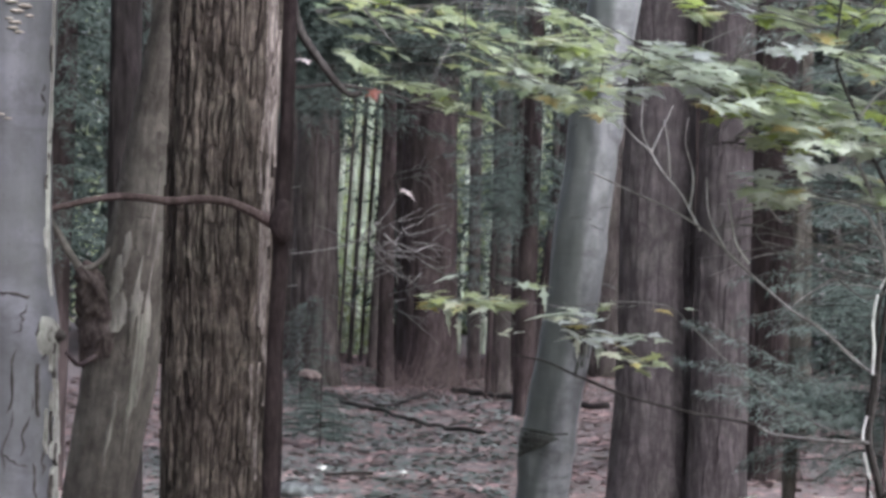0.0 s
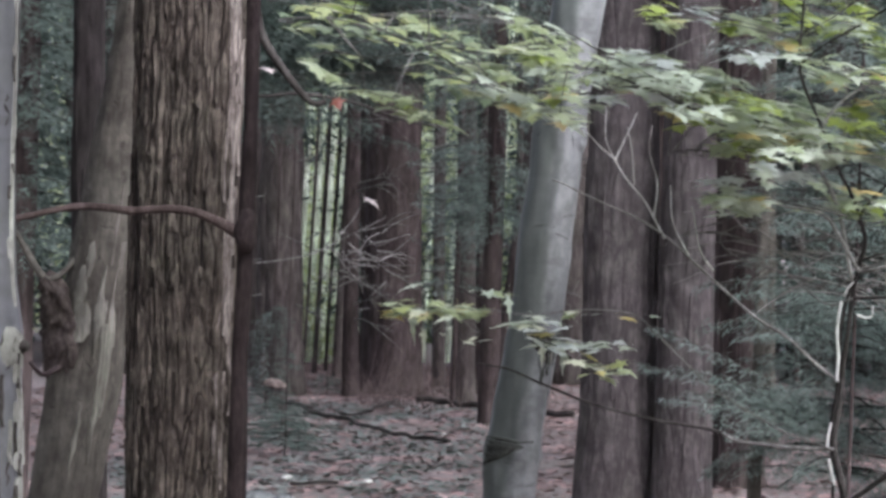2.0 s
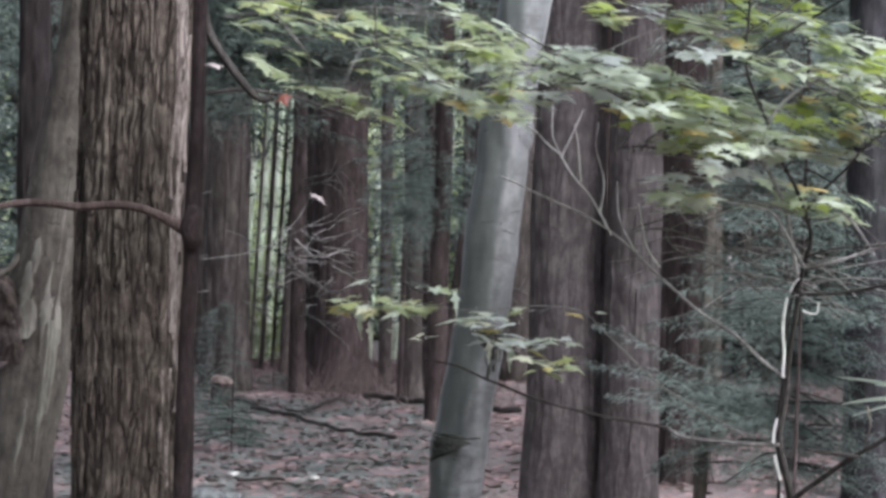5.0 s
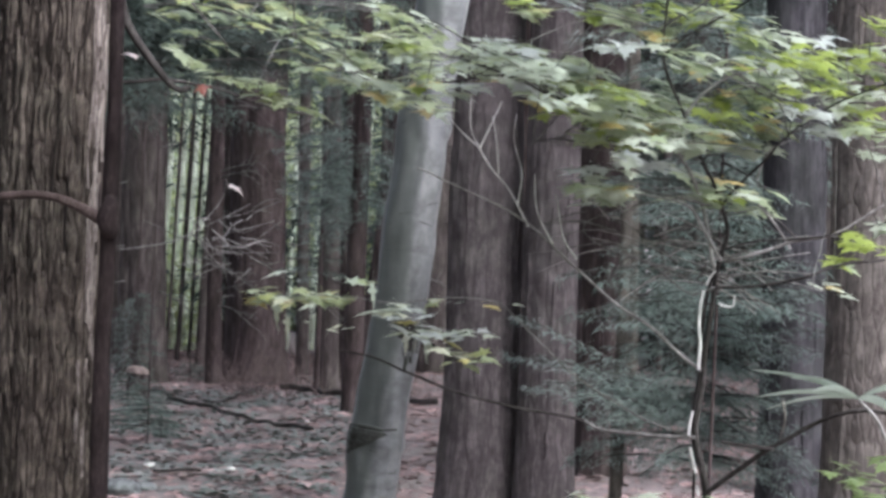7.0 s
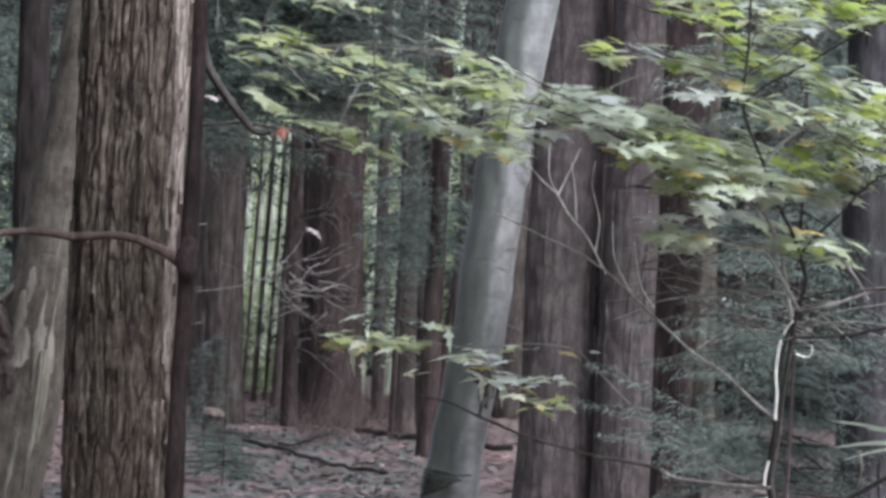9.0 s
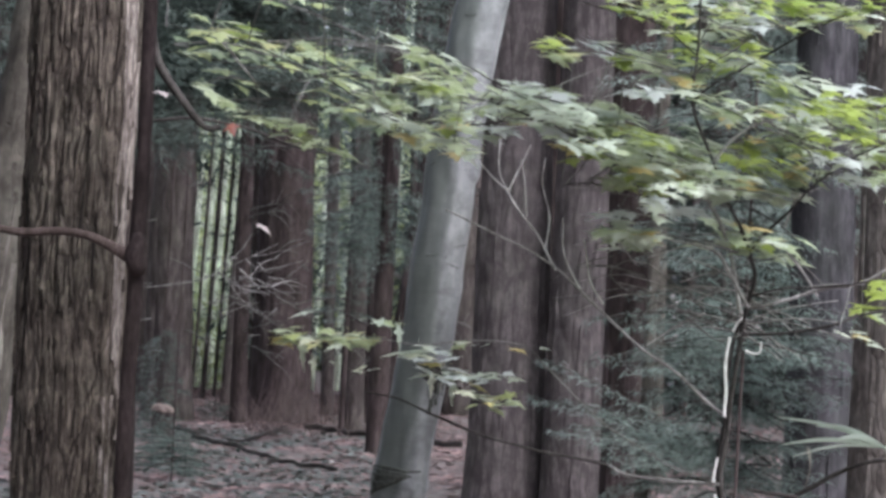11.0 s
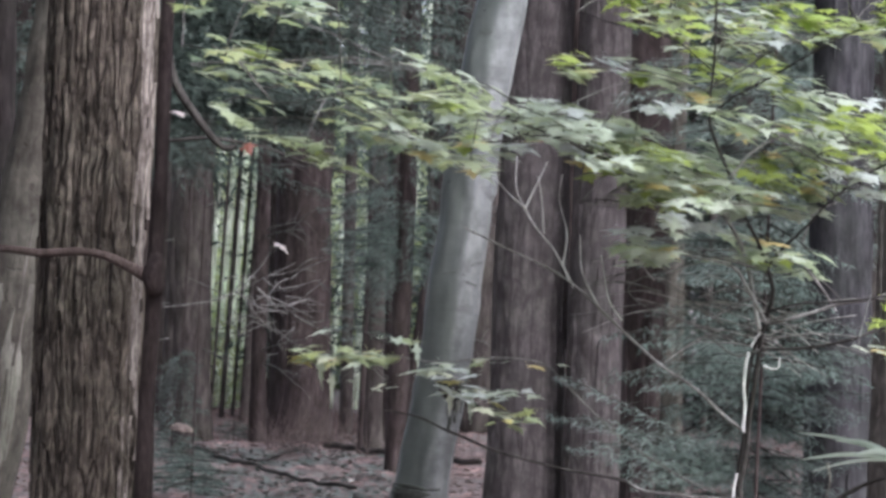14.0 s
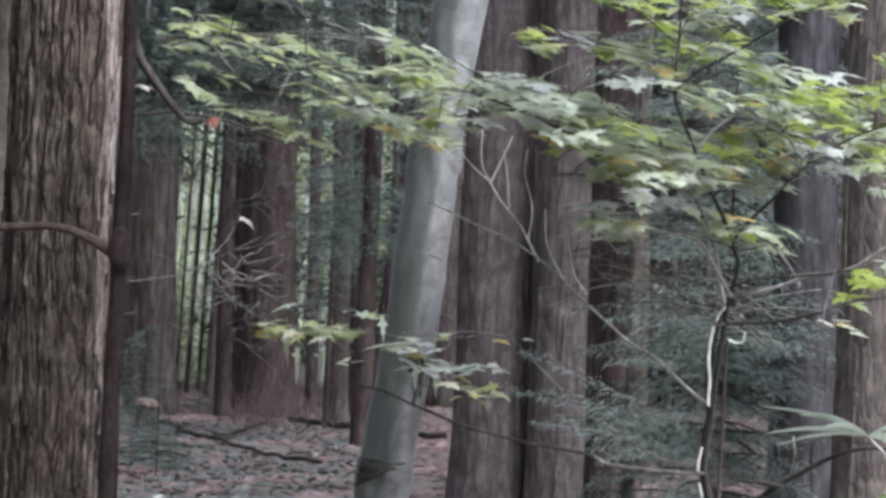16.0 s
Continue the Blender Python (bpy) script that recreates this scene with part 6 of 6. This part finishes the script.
for i in range(40):
    z = 0.5 + i * 0.025
    side = (-1, 1, -1)[i % 3]
    ln = hrng.uniform(0.22, 0.7) * (1.15 - 0.5 * (z - 0.5))
    bough(h1, (x, y, z), (x + side * ln, y - hrng.uniform(0.0, 0.6), z - hrng.uniform(-0.02, 0.14)), hrng.uniform(0.12, 0.2), 0.12)
for i in range(26):
    z = 0.5 + 0.034 * i
    ln = hrng.uniform(0.2, 0.62)
    bough(h1, (x, y, z), (x + ln, y - hrng.uniform(0.1, 0.7), z + hrng.uniform(-0.28, 0.1)), hrng.uniform(0.09, 0.19), 0.08)
# the spray that hangs before the twin trunks
for a, b, reach in (((1.62, 14.50, 0.76), (0.60, 13.60, 1.26), 0.12), ((1.62, 14.50, 0.74), (0.56, 13.60, 1.06), 0.14), ((1.62, 14.50, 0.73), (0.66, 13.60, 0.90), 0.14), ((1.62, 14.50, 0.74), (0.72, 13.70, 1.06), 0.12)):
    bough(h1, a, b, reach, 0.05)
# taller hemlock behind the right-hand saplings
h2 = conifer((2.68, 19.00, 1.43), 9.0, 0.08, "hemlock with layered grey-green boughs")
for i in range(64):
    z = 1.98 + i * 0.035
    side = (-1, -1, -1, 1)[i % 4]
    x, y = h2.location.x, h2.location.y
    ln = hrng.uniform(0.7, 1.6)
    bough(h2, (x, y, z), (x + side * ln * hrng.uniform(0.5, 1), y - hrng.uniform(0.1, 0.9), z - hrng.uniform(0.05, 0.3)), 0.3, 0.1, 0.045, 0.065)
# hemlock behind the big furrowed tree
h3 = conifer((-1.94, 18.00, 1.34), 9.0, 0.09, "hemlock with wide grey-green boughs behind the big tree")
for i in range(80):
    z = 2.45 + i * 0.028
    x, y = h3.location.x, h3.location.y
    ln = hrng.uniform(0.7, 1.9)
    side = (1, 1, -1)[i % 3]
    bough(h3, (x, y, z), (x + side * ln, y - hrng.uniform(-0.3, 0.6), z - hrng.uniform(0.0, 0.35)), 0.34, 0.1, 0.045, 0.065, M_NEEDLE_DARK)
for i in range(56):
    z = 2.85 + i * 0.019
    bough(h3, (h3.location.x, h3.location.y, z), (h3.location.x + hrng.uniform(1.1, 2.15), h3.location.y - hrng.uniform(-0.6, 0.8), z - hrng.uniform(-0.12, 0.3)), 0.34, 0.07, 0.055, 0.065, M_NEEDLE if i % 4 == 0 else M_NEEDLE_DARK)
# hemlock just behind the leafy saplings
h6 = conifer((1.49, 12.80, 0.93), 3.2, 0.007, "young hemlock with pale grey-green boughs")
x, y = h6.location.x, h6.location.y
for i in range(46):
    z = 1.35 + i * 0.03
    side = (-1, 1, -1)[i % 3]
    ln = hrng.uniform(0.15, 0.75) * (1.0 if side < 0 else 0.7)
    bough(h6, (x, y, z), (x + side * ln, y - hrng.uniform(-0.1, 0.5), z - hrng.uniform(0.0, 0.16)), hrng.uniform(0.12, 0.2), 0.1, 0.035, 0.05, M_NEEDLE_DARK if i < 20 or i % 2 else M_NEEDLE)
for a, b in (((1.62, 14.50, 0.82), (0.78, 13.80, 0.92)), ((1.62, 14.50, 0.79), (0.87, 13.80, 0.84)), ((1.62, 14.50, 0.77), (0.96, 13.90, 0.77)), ((1.62, 14.50, 0.83), (0.93, 13.90, 1.00)), ((1.62, 14.50, 0.77), (1.07, 13.90, 0.73)), ((1.61, 14.50, 0.87), (1.05, 14.00, 0.89))):
    bough(h1, a, b, 0.17, 0.04)
# hemlock far left
h4 = conifer((-3.10, 17.00, 1.33), 9.0, 0.08, "dark hemlock with hanging boughs")
for i in range(60):
    z = 1.5 + i * 0.045
    x, y = h4.location.x, h4.location.y
    ln = hrng.uniform(0.3, 0.8)
    bough(h4, (x, y, z), (x + (-1, 1)[i % 2] * ln, y - hrng.uniform(0.0, 0.6), z - hrng.uniform(0.0, 0.3)), 0.26, 0.08, 0.045, 0.06, M_NEEDLE_DARK)
# hemlock in the middle distance
h5 = conifer((-0.31, 25.00, 1.30), 9.0, 0.08, "hemlock with short boughs in the shade")
for i in range(60):
    z = 1.9 + i * 0.06
    x, y = h5.location.x, h5.location.y
    ln = hrng.uniform(0.3, 0.75) + 0.12 * max(0, z - 2.6)
    bough(h5, (x, y, z), (x + (-1, 1, -1)[i % 3] * ln, y - hrng.uniform(0.0, 0.5), z - hrng.uniform(0.0, 0.3)), 0.3, 0.08, 0.05, 0.08, M_NEEDLE_DARK if i % 2 else M_NEEDLE)

for i in range(22):
    z, side = 1.75 + 0.03 * i, (-1, -1, 1)[i % 3]
    bough(h5, (h5.location.x, h5.location.y, z), (h5.location.x + side * hrng.uniform(0.3, 0.75), h5.location.y - hrng.uniform(0.1, 0.5), z - hrng.uniform(0.0, 0.12)), hrng.uniform(0.14, 0.24), 0.06, 0.035, 0.055)

# hemlock sprays before the shaded trunks
h7 = conifer((-0.71, 28.50, 1.25), 5.5, 0.025, "slim hemlock with blue-green sprays in the shade")
x, y = h7.location.x, h7.location.y
for i in range(26):
    z = 1.2 + i * 0.06
    side = (-1, 1)[i % 2]
    ln = hrng.uniform(0.2, 0.55)
    bough(h7, (x, y, z), (x + side * ln, y - hrng.uniform(0.0, 0.3), z - hrng.uniform(0.0, 0.1)), hrng.uniform(0.1, 0.18), 0.08, 0.04, 0.06, M_NEEDLE_DARK if i % 2 else M_NEEDLE)
h8 = conifer((-1.86, 22.00, 0.04), 0.34, 0.005, "low hemlock on the grey-green forest floor")
x, y = h8.location.x, h8.location.y
for i in range(16):
    z = 0.06 + i * 0.016
    a = i * 2.4
    ln = hrng.uniform(0.22, 0.5)
    bough(h8, (x, y, z), (x + math.cos(a) * ln, y + math.sin(a) * ln * 0.6, z - 0.03), 0.14, 0.08, 0.035, 0.05, M_NEEDLE_DARK)

h9 = conifer((-2.56, 28.60, 0.0), 1.2, 0.006, "small blue-green hemlock at the foot of a shaded trunk")
x, y = h9.location.x, h9.location.y
for i in range(26):
    z = 0.12 + i * 0.034
    ln = hrng.uniform(0.16, 0.36) * (1.2 - 0.6 * z)
    bough(h9, (x, y, z), (x + (-1, 1)[i % 2] * ln, y - hrng.uniform(0.0, 0.25), z - hrng.uniform(0.0, 0.08)), hrng.uniform(0.1, 0.16), 0.08, 0.035, 0.05, M_NEEDLE_DARK if i % 2 else M_NEEDLE)

# ---- on the forest floor ----
def stick_places(count):
    """Dead sticks that lean out of the litter between the shaded trunks."""
    out = []
    while len(out) < count:
        x, y = hrng.uniform(-0.115, 0.06), hrng.uniform(25.5, 33)
        if noise.noise((x * 60, y * 0.4, 3.0)) < -0.05:
            continue
        thick = y > 27.5 and -0.067 < x < -0.02
        ln = hrng.uniform(0.15, 0.7) if thick else hrng.uniform(0.1, 0.35)
        if not thick and hrng.random() < 0.6:
            continue
        m = Matrix.Translation((x * y, y, ground_height(x * y, y) - 0.01)) @ Euler((hrng.gauss(0, 0.6), hrng.gauss(0, 0.6), hrng.uniform(0, 6.3))).to_matrix().to_4x4() @ Matrix.Diagonal((ln * 0.45, ln * 0.45, ln, 1))
        out.append(np.array(m))
    return out


STICK = ([(0.014, 0, 0), (-0.007, 0.012, 0), (-0.007, -0.012, 0), (0.05, 0.02, 0.5), (0.034, 0.03, 0.5), (0.034, 0.01, 0.5), (0.0, 0.05, 1.0)],
         [(0, 1, 4, 3), (1, 2, 5, 4), (2, 0, 3, 5), (3, 4, 6), (4, 5, 6), (5, 3, 6)])
M_BRUSH = bark("dead_stalk_bark", (0.0533, 0.0365, 0.0362), (0.0959, 0.069, 0.0673), (0.171, 0.132, 0.129), 40, 0.4, 0.2)
v, f = repeat(*STICK, stick_places(1500))
stuff("brushwood", v, f, M_BRUSH, "reddish-brown dead stalks between shaded trunks", "brushwood")


def fallen(points, r0, r1, label):
    st = thing("fallen_branch", (points[0][0], points[0][1], ground_height(points[0][0], points[0][1])), label, "branch", "fallen branches")
    pts = [(p[0], p[1], ground_height(p[0], p[1]) + r0 * 1.2 + 0.02) for p in points]
    part("limb", tube(pts, [r0 + (r1 - r0) * i / (len(pts) - 1) for i in range(len(pts))], M_TWIG_DARK, 8, 30, None, 0.02, points[0][0]), st)
    return st


fallen([(-2.00, 26.00, -0.01), (-1.59, 25.00, -0.03), (-1.07, 23.80, -0.05), (-0.59, 23.00, -0.05)], 0.022, 0.015, "thin dark fallen branch on dead leaves")
fallen([(-2.76, 29.00, 0.04), (-2.41, 28.00, -0.04), (-2.00, 26.50, -0.05)], 0.02, 0.018, "thin dark fallen branch on dead leaves")
fallen([(-1.08, 29.00, -0.09), (-0.31, 28.00, -0.07), (0.49, 27.00, -0.07)], 0.03, 0.03, "dark fallen limb behind the beech")
fallen([(-1.53, 18.60, -0.05), (-1.21, 18.60, -0.03)], 0.012, 0.01, "short dark fallen branch")
fallen([(-1.20, 30.50, -0.11), (-1.52, 26.50, -0.09), (-1.70, 26.00, -0.10)], 0.015, 0.01, "thin dark fallen branch on dead leaves")


M_CAP = bark("mushroom_flesh", (0.322, 0.302, 0.286), (0.364, 0.349, 0.328), (0.406, 0.39, 0.374), 40, 1.0, 0.1)


def mushroom(at, size):
    x, y = at[0], at[1]
    g = ground_height(x, y)
    mush = thing("mushroom", (x, y, g), "small white mushroom among dead leaves", "mushroom", "mushrooms")
    part("stalk", tube([(x, y, g - 0.02), (x, y, g + size * 0.8)], [size * 0.25, size * 0.2], M_WHITE, 8, 4), mush)
    verts, faces, n = [], [], 12
    for rr, up in ((0.0, 0.5), (0.5, 0.42), (0.9, 0.15), (1.0, -0.05), (0.5, 0.0), (0.0, 0.02)):
        for i in range(n):
            t = 2 * math.pi * i / n
            verts.append((x + math.cos(t) * size * rr, y + math.sin(t) * size * rr, g + size * (0.8 + up)))
    for k in range(5):
        for i in range(n):
            j = (i + 1) % n
            faces.append((k * n + i, k * n + j, (k + 1) * n + j, (k + 1) * n + i))
    part("cap", (verts, faces, M_CAP), mush)


mushroom((-1.61, 19.20, -0.09), 0.042)
mushroom((-1.61, 19.40, -0.06), 0.035)
mushroom((-1.03, 18.90, -0.06), 0.042)
mushroom((-0.66, 23.80, -0.05), 0.03)


def stump(at, r, h):
    x, y = at[0], at[1]
    g = ground_height(x, y)
    st = thing("tree_stump", (x, y, g), "low mossy stump topped with pinkish dead wood", "stump")
    part("body", tube([(x, y, g - 0.1), (x, y, g + h * 0.5), (x + 0.02, y, g + h)], [r * 1.35, r, r * 0.9], M_DARK, 20, 16, furrows(0.02, 0.08, 0.2, 3.0, 0.02)), st)
    part("top", tube([(x, y, g + h - 0.01), (x + 0.005, y, g + h + 0.03), (x + 0.01, y, g + h + 0.06)], [r * 1.15, r * 1.05, r * 0.55], M_PINK, 16, 8, lumpy(0.012, 4.0)), st, "pinkish rotten wood")


M_PINK = bark("rotten_wood", (0.12, 0.09, 0.08), (0.19, 0.145, 0.128), (0.28, 0.225, 0.202), 20, 0.6, 0.4)
stump((-2.39, 27.00, 0.04), 0.1, 0.24)


# seedlings and a stone on the floor
for at, h in (((-2.06, 24.00, -0.07), 0.3), ((-1.79, 22.50, -0.01), 0.2), ((-2.34, 25.50, -0.08), 0.32), ((-2.10, 30.00, -0.05), 0.25)):
    x, y = at[0], at[1]
    g = ground_height(x, y)
    seed = thing("hemlock_seedling", (x, y, g), "small dark green hemlock seedling on the litter", "seedling", "seedlings")
    part("stem", tube([(x, y, g - 0.03), (x, y, g + h)], [0.008, 0.003], M_DARK, 6, 4), seed)
    for i in range(7):
        a = i * 2.4
        z = g + h * (0.25 + 0.1 * i)
        bough(seed, (x, y, z), (x + math.cos(a) * h * 0.8, y + math.sin(a) * h * 0.5, z - 0.02), h * 0.5, 0.1, 0.03, 0.05, M_NEEDLE_DARK)


def stone(at, r):
    x, y = at[0], at[1]
    g = ground_height(x, y)
    bm = bmesh.new()
    bmesh.ops.create_icosphere(bm, subdivisions=4, radius=1.0)
    for v in bm.verts:
        k = 1 + 0.25 * noise.noise(v.co * 1.3 + Vector((x, y, 0))) + 0.06 * noise.noise(v.co * 5)
        v.co = Vector((v.co.x * r * k, v.co.y * r * 0.8 * k, v.co.z * r * 0.55 * k))
    me = bpy.data.meshes.new("stone")
    bm.to_mesh(me)
    bm.free()
    me.materials.append(M_STONE)
    me.polygons.foreach_set("use_smooth", [True] * len(me.polygons))
    ob = new("stone", me)
    ob.location = (x, y, g + r * 0.2)
    return tagged(ob, "grey stone half sunk in dead leaves", "stone", "stones")


M_STONE = bark("grey_stone", (0.0504, 0.0518, 0.0533), (0.0864, 0.0878, 0.09), (0.13, 0.131, 0.133), 9, 1.0, 0.4)
stone((-1.62, 17.20, -0.09), 0.13)
stone((-1.49, 17.40, -0.09), 0.09)
